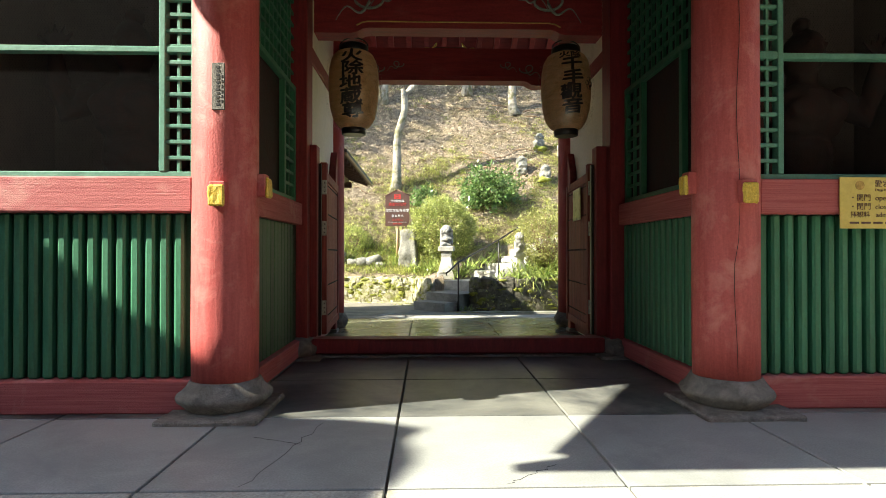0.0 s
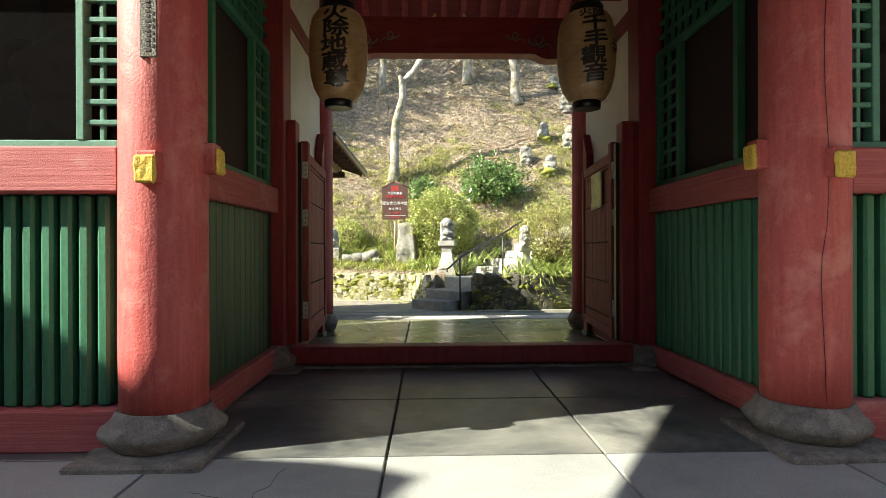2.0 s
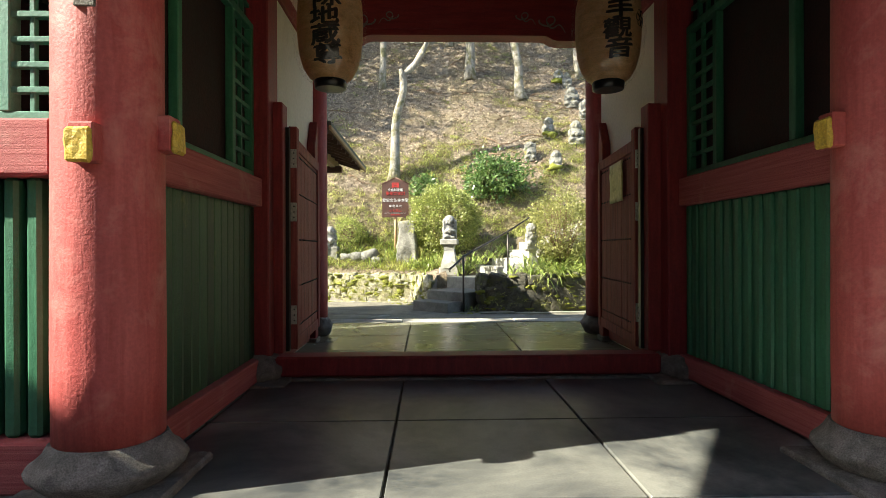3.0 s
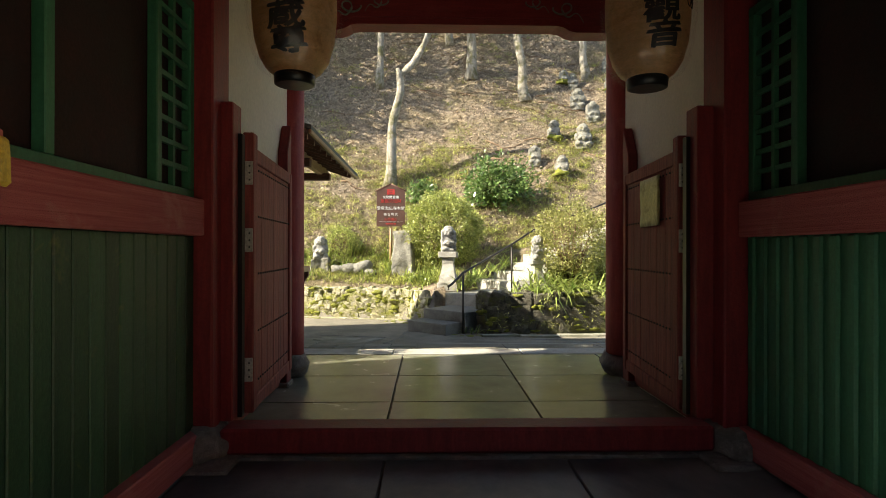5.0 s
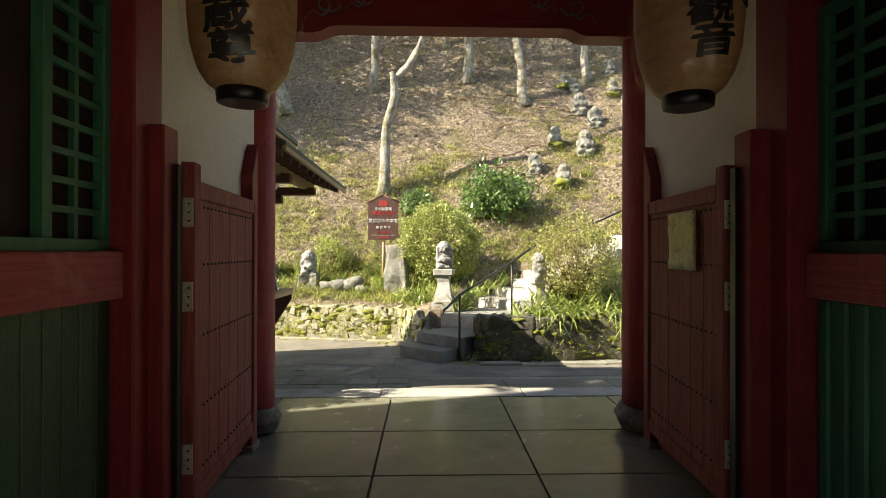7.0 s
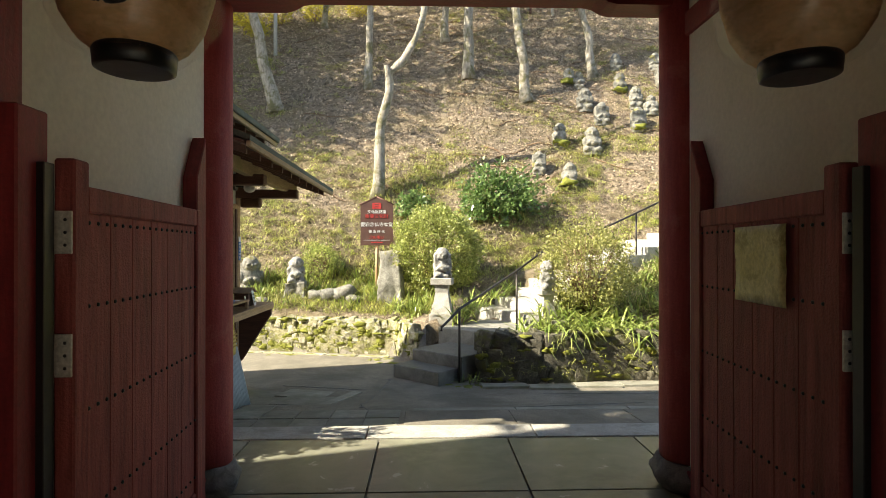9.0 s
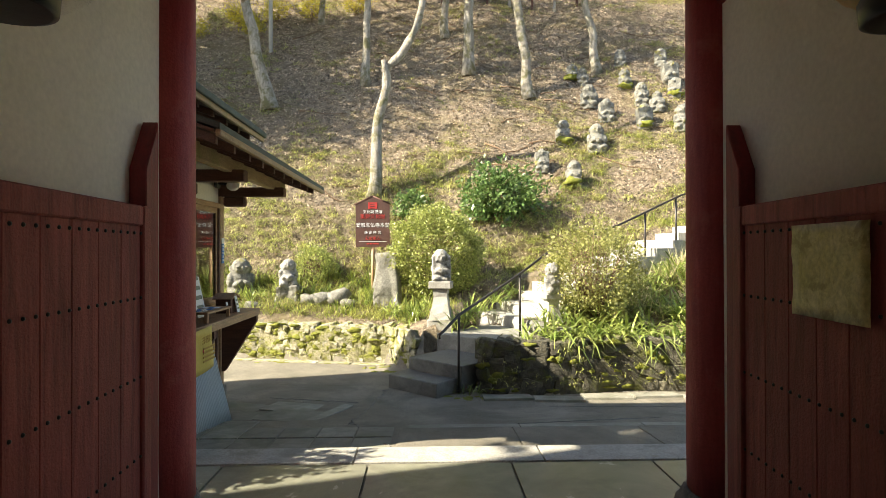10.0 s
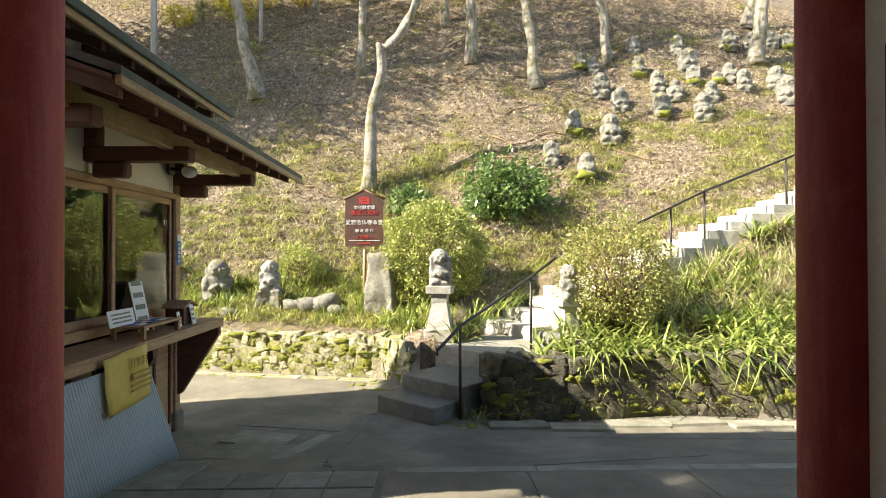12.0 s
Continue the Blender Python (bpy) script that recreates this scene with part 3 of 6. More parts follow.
def bay(x0, x1, inner, west):
    name = "wall_south_west" if west else "wall_south_east"
    w = setting(new(name), "red-railed bay front with green slats and wire mesh window", "wall")
    y = FY
    boxed("sill_beam", (x0, x1, y - 0.11, y + 0.1, 0.0, 0.24), RED_RAIL, w, 0.012)
    boxed("rail", (x0, x1, y - 0.12, y + 0.1, 1.45, 1.71), RED_RAIL, w, 0.012)
    boxed("backing_board", (x0, x1, y + 0.03, y + 0.06, 0.24, 1.45), GREEN, w, 0)
    p = 0.105
    n = int((x1 - x0) / p)
    for i in range(n):
        xx = x0 + (i + 0.5) * p + 0.01
        bm = bmesh.new()
        box(bm, -0.034, 0.034, -0.045, 0.03, 0.0, 1.21, bevel=0.016)
        o = part("slat", bm, GREEN, w)
        o.location = (xx, y - 0.005, 0.24)
    xf = x1 - 0.27 if west else x0 + 0.22
    fr = [(x0, x1, 1.71, 1.755), (x0, x1, 2.63, 2.675), (x0, x1, 3.4, 3.45)]
    for a, b, c, d in fr:
        boxed("frame_bar", (a, b, y - 0.05, y + 0.02, c, d), GREEN_LIGHT, w, 0.005)
    lat = (xf, x1) if west else (x0, xf)
    for xx in (lat[0], lat[1] - 0.04):
        boxed("frame_bar", (xx, xx + 0.045, y - 0.055, y + 0.025, 1.755, 3.4), GREEN_LIGHT, w, 0.005)
    mid = (lat[0] + lat[1]) / 2
    boxed("lattice_bar", (mid - 0.012, mid + 0.012, y - 0.035, y - 0.005, 1.755, 3.4), GREEN_LIGHT, w, 0.003)
    for i in range(1, 14):
        z = 1.74 + i * 0.117
        boxed("lattice_bar", (lat[0] + 0.04, lat[1] - 0.04, y - 0.045, y + 0.0, z - 0.014, z + 0.014), GREEN_LIGHT, w, 0.003)
    boxed("upper_wall", (x0, x1, y - 0.06, y + 0.06, 3.45, CEIL), RED_DARK, w, 0)
    # hexagonal wire mesh
    a, b = (x0 + 0.3, xf) if west else (xf + 0.045, x1 - 0.3)
    s = 0.012
    vs, fs = [], []
    rows = int((3.4 - 1.76) / (1.5 * s))
    cols = int((b - a) / (math.sqrt(3) * s))
    wd = 0.00045
    for r in range(rows):
        for c in range(cols):
            cx, cz = a + (c + 0.5 * (r % 2)) * math.sqrt(3) * s, 1.76 + r * 1.5 * s
            pts = [(cx, cz + s), (cx + 0.866 * s, cz + 0.5 * s), (cx + 0.866 * s, cz - 0.5 * s)]
            for (px, pz), (qx, qz) in zip(pts, pts[1:]):
                d = Vector((qx - px, qz - pz)).normalized() * wd
                k = len(vs)
                vs += [(px - d.y, y, pz + d.x), (px + d.y, y, pz - d.x), (qx + d.y, y, qz - d.x), (qx - d.y, y, qz + d.x)]
                fs.append((k, k + 1, k + 2, k + 3))
            px, pz = cx - 0.866 * s, cz + 0.5 * s
            k = len(vs)
            vs += [(px, y, pz - 0), (cx, y, cz + s - wd), (cx, y, cz + s + wd), (px, y, pz + 2 * wd)]
            fs.append((k, k + 1, k + 2, k + 3))
    mesh_ob = cloud("wire_mesh", MESH_WIRE, vs, fs, "", "", w)
    tagged(mesh_ob, "fine hexagonal wire mesh", kind="stuff")
    # room behind
    back = DY - 0.02
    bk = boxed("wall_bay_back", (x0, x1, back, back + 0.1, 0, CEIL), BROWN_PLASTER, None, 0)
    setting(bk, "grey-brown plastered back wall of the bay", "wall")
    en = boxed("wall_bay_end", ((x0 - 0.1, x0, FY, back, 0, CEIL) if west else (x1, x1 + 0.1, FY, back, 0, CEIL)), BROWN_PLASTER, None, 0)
    setting(en, "plastered end wall of the bay", "wall")
    pf = boxed("bay_platform", (x0, x1, FY + 0.1, back, 0.0, 0.75), DARK_WOOD, None, 0)
    setting(pf, "dark timber platform inside the bay", "platform")
    bp = boxed("bay_post", ((xf - 0.75, xf - 0.55) if west else (xf + 0.5, xf + 0.7)) + (back - 0.22, back - 0.02, 0.75, CEIL), DARK_WOOD, None, 0.01)
    tagged(bp, "dark timber post inside the bay", "post")


bay(WEST + 0.1, LX - 0.2, LX, True)
bay(RX + 0.2, EAST - 0.1, RX, False)

# outer walls, ceiling and roof
for nm, d in (("wall_rear_west", (REAR_WEST, LX - 0.06, BY - 0.06, BY + 0.06, 0, CEIL)), ("wall_rear_east", (RX + 0.06, EAST, BY - 0.06, BY + 0.06, 0, CEIL)),
              ("wall_end_west", (REAR_WEST - 0.06, REAR_WEST + 0.06, DY, BY - 0.06, 0, CEIL)), ("wall_end_east", (EAST - 0.06, EAST + 0.06, DY, BY - 0.06, 0, CEIL))):
    setting(boxed(nm, d, PLASTER, None, 0), "white plastered outer wall of the gate", "wall")
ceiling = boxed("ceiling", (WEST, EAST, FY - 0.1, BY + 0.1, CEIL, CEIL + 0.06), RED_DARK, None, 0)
setting(ceiling, "dark red boarded ceiling of the gate", "ceiling")

# ---- cross beams with painted scrolls ----


def scroll(bm, cx, cz, y, s, flip):
    pts = []
    for i in range(40):
        a = i * 0.23
        r = 0.13 * s * (1 - i / 46)
        pts.append((cx + flip * (r * math.cos(a) + 0.012 * s * i * 0.6), y, cz + r * math.sin(a) * 0.8))
    tube(bm, pts, [0.012 * s * (0.5 + 0.5 * math.sin(math.pi * i / 39)) + 0.002 for i in range(40)], 5)
    tail = [(cx + flip * (0.13 * s - 0.1 * s * k), y, cz - 0.06 * s * math.sin(k * 2.2) - 0.05 * s * k) for k in [0.25 * j for j in range(13)]]
    tube(bm, tail, [0.014 * s * (1 - j / 14) + 0.002 for j in range(13)], 5)


def rainbow_beam(name, y, z0, z1, x0, x1, step, mat_line, s):
    """A cross beam with a raised, rounded soffit."""
    t = thing(name, ((x0 + x1) / 2, y, z0), "dark red cross beam with painted scrolls over the passage", "beam", "cross beams")
    h = (x1 - x0) / 2
    bm = bmesh.new()
    n = 48
    prof = []
    for i in range(n + 1):
        u = -h + 2 * h * i / n
        e = (h - abs(u)) / h
        prof.append((u, step * smooth(0.26, 0.36, e)))
    low = [[bm.verts.new((u, yy, d)) for u, d in prof] for yy in (-0.12, 0.12)]
    high = [[bm.verts.new((u, yy, z1 - z0)) for u, d in prof] for yy in (-0.12, 0.12)]
    for i in range(n):
        bm.faces.new((low[0][i], low[0][i + 1], high[0][i + 1], high[0][i]))
        bm.faces.new((low[1][i + 1], low[1][i], high[1][i], high[1][i + 1]))
        bm.faces.new((low[0][i + 1], low[0][i], low[1][i], low[1][i + 1]))
        bm.faces.new((high[0][i], high[0][i + 1], high[1][i + 1], high[1][i]))
    for k in (0, n):
        bm.faces.new((low[0][k], low[1][k], high[1][k], high[0][k]))
    part("beam", bm, RED_BEAM, t)
    bm = bmesh.new()
    tube(bm, [(u, -0.124, d + 0.07) for u, d in prof if abs(u) < h * 0.72], 0.009, 5)
    part("soffit_line", bm, mat_line, t, "thin ochre painted line")
    for f in (-1, 1):
        bm = bmesh.new()
        scroll(bm, f * h * 0.72, 0.24 * s + 0.05, -0.125, s, -f)
        scroll(bm, f * h * 0.52, 0.32 * s + 0.05, -0.125, s * 0.75, -f)
        part("scroll", bm, GREY_INK, t, "grey-green painted scroll")
    return t


rainbow_beam("door_beam", DY - 0.05, 3.62, 4.5, -0.97, 2.27, 0.06, OCHRE, 1.25)
rainbow_beam("rear_beam", BY, 3.76, 4.33, LX + 0.15, RX - 0.15, 0.07, RED_BEAM, 0.8)
# Out of view; set low to keep sky light out of the passage.
boxed("front_beam", (LX, RX, FY - 0.12, FY + 0.12, 3.15, CEIL), RED_BEAM, None, 0.01)
tagged(bpy.data.objects["front_beam"], "unseen dark red beam, set low over the front pillars to block sky light", "beam")

# ---- roof ----
roof = thing("gate_roof", (0.68, 7.3, CEIL), "broad tiled gate roof with exposed red rafters", "roof")


EAVE = {1: 5.0, -1: 5.85}     # lengths of the rear and front slopes


def roof_slope(s):
    bm = bmesh.new()
    box(bm, -5.05, 5.5, 0, EAVE[s], 0.0, 0.16, m=Matrix.Translation((0, 0, 2.6)) @ Euler((radians(-32.5), 0, 0)).to_matrix().to_4x4())
    if s < 0:
        bmesh.ops.transform(bm, matrix=Matrix.Diagonal((1, -1, 1, 1)), verts=bm.verts)
    return bm


for s in (1, -1):
    part("slope", roof_slope(s), TILE, roof)
    bm = bmesh.new()
    box(bm, -5.0, 5.45, 0.1, EAVE[s] - 0.1, -0.03, -0.008, m=Matrix.Translation((0, 0, 2.6)) @ Euler((radians(-32.5), 0, 0)).to_matrix().to_4x4())
    if s < 0:
        bmesh.ops.transform(bm, matrix=Matrix.Diagonal((1, -1, 1, 1)), verts=bm.verts)
    part("boarding", bm, RED_BEAM, roof, "dark red boards under the tiles")
    for i in range(33):
        xx = -4.95 + i * 0.325
        bm = bmesh.new()
        box(bm, xx - 0.045, xx + 0.045, 2.1, EAVE[s] - 0.15, -0.13, -0.005, bevel=0.006, m=Matrix.Translation((0, 0, 2.6)) @ Euler((radians(-32.5), 0, 0)).to_matrix().to_4x4())
        if s < 0:
            bmesh.ops.transform(bm, matrix=Matrix.Diagonal((1, -1, 1, 1)), verts=bm.verts)
        part("rafter", bm, RED_BEAM, roof)
    ey, ez = EAVE[s] * math.cos(radians(32.5)), 2.6 - EAVE[s] * math.sin(radians(32.5))
    boxed("eave_board", (-5.05, 5.5, *sorted((s * (ey - 0.1), s * (ey + 0.02))), ez - 0.19, ez + 0.03), RED_BEAM, roof, 0.005)
bm = bmesh.new()
box(bm, -5.0, 5.1, -0.2, 0.2, 2.5, 2.95, bevel=0.03)
part("ridge", bm, TILE, roof)

# carved beam noses under the rear eave
for x, s in ((0.33, 1), (1.0, -1)):
    bm = bmesh.new()
    pts = [(x - s * 0.12 + s * 0.03 * i, 10.25, 4.5 + 0.02 * i + 0.05 * math.sin(i * 0.9)) for i in range(9)]
    tube(bm, pts, [0.05, 0.045, 0.04, 0.045, 0.05, 0.045, 0.035, 0.025, 0.012], 10)
    tagged(part("carved_nose", bm, BRASS), "ochre painted carved nose under the rear eave", "carving", "carved noses")
boxed("eave_strut", (0.4, 0.93, 10.2, 10.32, 4.38, 4.62), DARK_WOOD, None, 0.02)
tagged(bpy.data.objects["eave_strut"], "dark carved strut between the ochre noses", "strut")
# cracks in the front slabs
for k, (xa, ya, xb, yb) in enumerate(((-0.42, 4.72, -0.62, 3.7), (-0.8, 4.45, -0.45, 4.3), (1.0, 3.95, 0.7, 3.7))):
    bm = bmesh.new()
    tube(bm, [(xa + (xb - xa) * i / 14 + 0.06 * noise.noise(Vector((i * 1.1, k, 0))), ya + (yb - ya) * i / 14, 0.0005) for i in range(15)], [0.0015] * 14 + [0.0006], 4)
    o = part("slab_crack", bm, INK, slab_floor)

# ---- lanterns ----
BODY = [(0.13, 0.0), (0.19, 0.045), (0.235, 0.12), (0.268, 0.24), (0.284, 0.4), (0.286, 0.54), (0.278, 0.68), (0.255, 0.79), (0.215, 0.86), (0.16, 0.89)]
TALL = 0.89


def body_radius(z):
    for (r0, z0), (r1, z1) in zip(BODY, BODY[1:]):
        if z <= z1:
            return r0 + (r1 - r0) * max(0.0, (z - z0) / (z1 - z0))
    return BODY[-1][0]


def lantern(x, y, chars, label):
    t = thing("paper_lantern", (x, y, 2.57), label, "lantern", "gate lanterns")
    bm = bmesh.new()
    prof = []
    n = 44
    for i in range(n + 1):
        z = TALL * i / n
        prof.append((body_radius(z), z))
        if i < n:
            zz = z + TALL / n / 2
            prof.append((body_radius(zz) - 0.011, zz))
    lathe(bm, prof, 40)
    part("paper_body", bm, PAPER, t, "ribbed amber paper body")
    bm = bmesh.new()
    lathe(bm, [(body_radius(TALL * i / 30) + 0.034, TALL * i / 30 - 0.012) for i in range(28)], 64)
    rough_up(bm, 0.018, 11.0, x)
    film = part("plastic_cover", bm, FILM, t, "crumpled clear plastic cover")
    film.visible_shadow = False
    bm = bmesh.new()
    lathe(bm, [(0.12, -0.06), (0.135, -0.055), (0.14, 0.0), (0.13, 0.02)], 32)
    part("bottom_ring", bm, BLACK, t, "black lacquered bottom ring")
    bm = bmesh.new()
    lathe(bm, [(0.15, 0.87), (0.165, 0.885), (0.165, 0.95), (0.15, 0.965)], 32)
    part("top_ring", bm, BLACK, t, "black lacquered top ring")
    bm = bmesh.new()
    tube(bm, [(0.16 * math.cos(a), 0, 0.96 + 0.1 * math.sin(a)) for a in [math.pi * i / 12 for i in range(13)]], 0.007, 6)
    tube(bm, [(0, 0, 1.06), (0, 0, 1.4)], 0.006, 6)
    part("bail", bm, BLACK, t, "thin iron hanging bail")
    size = 0.2
    for k, (ch, zc, sc, dx) in enumerate(chars):
        ob = lettering("brush_character", ch, size * sc, INK, Matrix(), t, 0.0)
        me = ob.data
        b2 = bmesh.new()
        b2.from_mesh(me)
        copies = []
        for ox, oz in ((0.007, 0.003), (-0.007, -0.003), (-0.003, 0.006), (0.003, -0.006)):
            got = bmesh.ops.duplicate(b2, geom=b2.verts[:] + b2.edges[:] + b2.faces[:]) if not copies else bmesh.ops.duplicate(b2, geom=copies)
            copies = copies or got["geom"]
            for v in got["geom"]:
                if isinstance(v, bmesh.types.BMVert):
                    v.co += Vector((ox * sc, oz * sc, 0.0))
        bmesh.ops.triangulate(b2, faces=b2.faces)
        bmesh.ops.subdivide_edges(b2, edges=b2.edges, cuts=1)
        for v in b2.verts:
            px, pz = v.co.x * 1.3 + dx, (v.co.y + 0.16 * v.co.x) * 0.86 + zc
            r = body_radius(pz) + 0.004
            v.co = (r * math.sin(px / r), -r * math.cos(px / r), pz)
        b2.to_mesh(me)
        b2.free()
        md = ob.modifiers.new("thick", "SOLIDIFY")
        md.thickness = 0.002
    return t


lantern(-0.55, 7.3, [(c, 0.765 - 0.152 * i, 1.0, 0.012 * math.sin(i * 2.0)) for i, c in enumerate("火除地蔵尊")], "amber paper lantern with bold black brush writing")
right_lantern = lantern(1.9, 7.3, [("火", 0.81, 0.5, -0.08), ("除", 0.81, 0.5, 0.05)] + [(c, 0.69 - 0.158 * i, 1.0, 0.012 * math.sin(i * 2.4)) for i, c in enumerate("千手觀音")], "amber paper lantern with black writing and emblem")
bm = bmesh.new()
for a0 in range(6):
    a = a0 * math.pi / 3
    pts = []
    for i in range(9):
        q = i / 8 * 2 * math.pi
        px, pz = 0.045 * math.cos(a) + 0.03 * math.cos(q), 0.5 + 0.045 * math.sin(a) + 0.03 * math.sin(q)
        r = 0.29
        an = 0.85 + px / r
        pts.append((r * math.sin(an), -r * math.cos(an), pz))
    tube(bm, pts, 0.003, 4)
part("emblem", bm, INK, right_lantern, "thin black flower emblem")

# ---- plaque, notices ----
pq = thing("name_plaque", (LX + 0.03, FY - 0.237, 2.16), "pale weathered wooden plaque nailed to the red pillar", "plaque")
boxed("board", (-0.045, 0.045, -0.012, 0.004, 0.0, 0.33), GRANITE, pq, 0.003)
for i in range(11):
    boxed("brush_mark", (-0.012 + 0.003 * (i % 2), 0.012 - 0.002 * (i % 3), -0.0145, -0.0115, 0.03 + i * 0.026, 0.046 + i * 0.026), INK, pq, 0)
for i in range(6):
    boxed("brush_mark", (0.024, 0.032, -0.0145, -0.0115, 0.05 + i * 0.035, 0.068 + i * 0.035), INK, pq, 0)

nb = thing("opening_hours_notice", (3.7, FY - 0.13, 1.34), "yellow paper notice with opening hours on the rail", "notice")
boxed("sheet", (-0.35, 0.42, -0.008, 0.0, 0.0, 0.38), NOTE, nb, 0.001)
bm = bmesh.new()
lathe(bm, [(0.035, 0), (0.035, 0.002)], 20)
bmesh.ops.transform(bm, matrix=pose(-0.2, -0.008, 0.32, 90, 0, 0), verts=bm.verts)
part("round_seal", bm, OCHRE, nb)
for body, size, x, z in (("愛宕念仏寺", 0.06, 0.06, 0.33), ("Otagi Nenbutsu-ji Temple", 0.028, 0.06, 0.285), ("・開門", 0.055, -0.2, 0.225), ("open", 0.055, -0.03, 0.225), ("8:00 AM", 0.055, 0.24, 0.225),
                         ("・閉門", 0.055, -0.2, 0.16), ("close", 0.055, -0.03, 0.16), ("4:30 PM", 0.055, 0.24, 0.16), ("拝観料", 0.05, -0.2, 0.1), ("admission", 0.05, 0.02, 0.1), ("¥300", 0.05, 0.26, 0.1)):
    lettering("notice_line", body, size, SIGN_BROWN, Matrix.Translation((x, -0.0105, z)) @ pose(0, 0, 0, 90, 0, 0), nb, 0.0008)
for i in range(7):
    boxed("small_print", (-0.28 + i * 0.09, -0.21 + i * 0.09, -0.0105, -0.0085, 0.035, 0.05), SIGN_BROWN, nb, 0)

# ---- guardian figures in the bays ----


def guardian(x, y, flip):
    """A muscular standing guardian, one arm raised; one plain mesh."""
    bm = bmesh.new()
    lathe(bm, [(0.42, 0.0), (0.36, 0.1), (0.3, 0.5), (0.36, 0.95), (0.34, 1.15)], 20)
    ball(bm, (0, 0, 1.35), (0.3, 0.22, 0.32), 18, 12)
    ball(bm, (0, -0.02, 1.75), (0.4, 0.25, 0.33), 18, 12)
    for s in (-1, 1):
        ball(bm, (s * 0.16, -0.2, 1.78), (0.16, 0.09, 0.13), 12, 8)
        ball(bm, (s * 0.42, 0, 1.9), (0.17, 0.16, 0.16), 12, 8)
        ball(bm, (s * 0.09, -0.19, 2.42), (0.035, 0.02, 0.02), 8, 5)
    tube(bm, [(0, 0, 1.95), (0, 0, 2.2)], [0.15, 0.13], 12)
    ball(bm, (0, -0.02, 2.36), (0.18, 0.2, 0.25), 16, 12)
    ball(bm, (0, 0, 2.66), (0.09, 0.09, 0.09), 10, 8)
    ball(bm, (0, -0.21, 2.34), (0.035, 0.05, 0.06), 8, 6)
    hand = Vector((flip * 0.62, -0.25, 2.25))
    tube(bm, [(flip * 0.42, 0, 1.9), (flip * 0.68, -0.05, 1.75), (flip * 0.66, -0.16, 2.0), hand], [0.14, 0.11, 0.1, 0.06], 12)
    ball(bm, hand + Vector((0, 0, 0.04)), (0.08, 0.04, 0.1), 10, 8)
    for k in range(5):
        a = radians(-50 + 25 * k)
        d = Vector((math.sin(a), 0, math.cos(a)))
        tube(bm, [hand + d * 0.08 + Vector((0, 0, 0.04)), hand + d * 0.24 + Vector((0, 0, 0.04))], [0.022, 0.014], 7)
    tube(bm, [(-flip * 0.42, 0, 1.9), (-flip * 0.6, -0.02, 1.5), (-flip * 0.5, -0.15, 1.15)], [0.14, 0.11, 0.07], 12)
    ball(bm, (-flip * 0.5, -0.16, 1.08), (0.08, 0.08, 0.09), 10, 8)
    rough_up(bm, 0.02, 5, x)
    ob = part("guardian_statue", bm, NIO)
    md = ob.modifiers.new("worn", "REMESH")
    md.mode, md.voxel_size, md.use_smooth_shade = "VOXEL", 0.025, True
    ob.matrix_world = pose(x, y, 0.75, 0, 0, 8 * flip)
    return tagged(ob, "tall dark guardian figure with one arm raised, inside the bay", "statue", "guardian figures")


guardian(-2.5, 6.3, -1)
guardian(4.0, 6.3, 1)

# unseen dark banks, added to block sky and sun and close the forecourt


def bank(name, x0, x1, y0, y1, h, seed):
    bm = bmesh.new()
    n = 60
    long_x = (x1 - x0) > (y1 - y0)
    ring = []
    for i in range(n + 1):
        q = i / n
        top = h + 1.1 * noise.fractal(Vector((q * 9, seed, 0)), 0.8, 2, 4)
        if long_x:
            x = x0 + (x1 - x0) * q
            ring.append([bm.verts.new(c) for c in ((x, y0, -0.3), (x, y0, top), (x, y1, top - 0.3), (x, y1, -0.3))])
        else:
            y = y0 + (y1 - y0) * q
            # Height steps set the shadow edge that the west bank casts.
            top = h + 0.35 + 0.4 * noise.fractal(Vector((q * 20, seed, 0)), 0.8, 2, 4) + 0.9 * (1 - smooth(2.0, 2.6, y))
            ring.append([bm.verts.new(c) for c in ((x0, y, -0.3), (x0, y, top), (x1, y, top - 0.3), (x1, y, -0.3))])
    for a, b in zip(ring, ring[1:]):
        for k in range(4):
            bm.faces.new((a[k], a[(k + 1) % 4], b[(k + 1) % 4], b[k]))
    bm.faces.new(ring[0])
    bm.faces.new(ring[-1])
    return setting(part(name, bm, TWIG), "unseen dark bank added to block sky and sun from the forecourt", "bank")


bank("backdrop_bank_south", -30, 30, -10, -8, 10.5, 1.0)
bank("backdrop_bank_east", 11, 13, -8, 3, 4.5, 2.0)
bank("backdrop_bank_west", -10.5, -9, -8, 3.4, 6.7, 3.0)

# ---- lane: pavers and gutter stones ----
lane = setting(new("pavement"), "patched lane edge of concrete pavers and stone strips", "pavement")


def lane_z(y):
    return -0.05 - 0.17 * smooth(11.4, 13.6, y)


def paver(x0, x1, y0, y1, material, lift=0.012, g=0.006, turn=0.0):
    bm = bmesh.new()
    box(bm, (x0 - x1) / 2 + g, (x1 - x0) / 2 - g, (y0 - y1) / 2 + g, (y1 - y0) / 2 - g, -0.06, lift, bevel=0.006)
    ob = part("paver", bm, material, lane)
    cy = (y0 + y1) / 2
    ob.matrix_basis = pose((x0 + x1) / 2, cy, lane_z(cy), -3.5, 0, turn)
    return ob


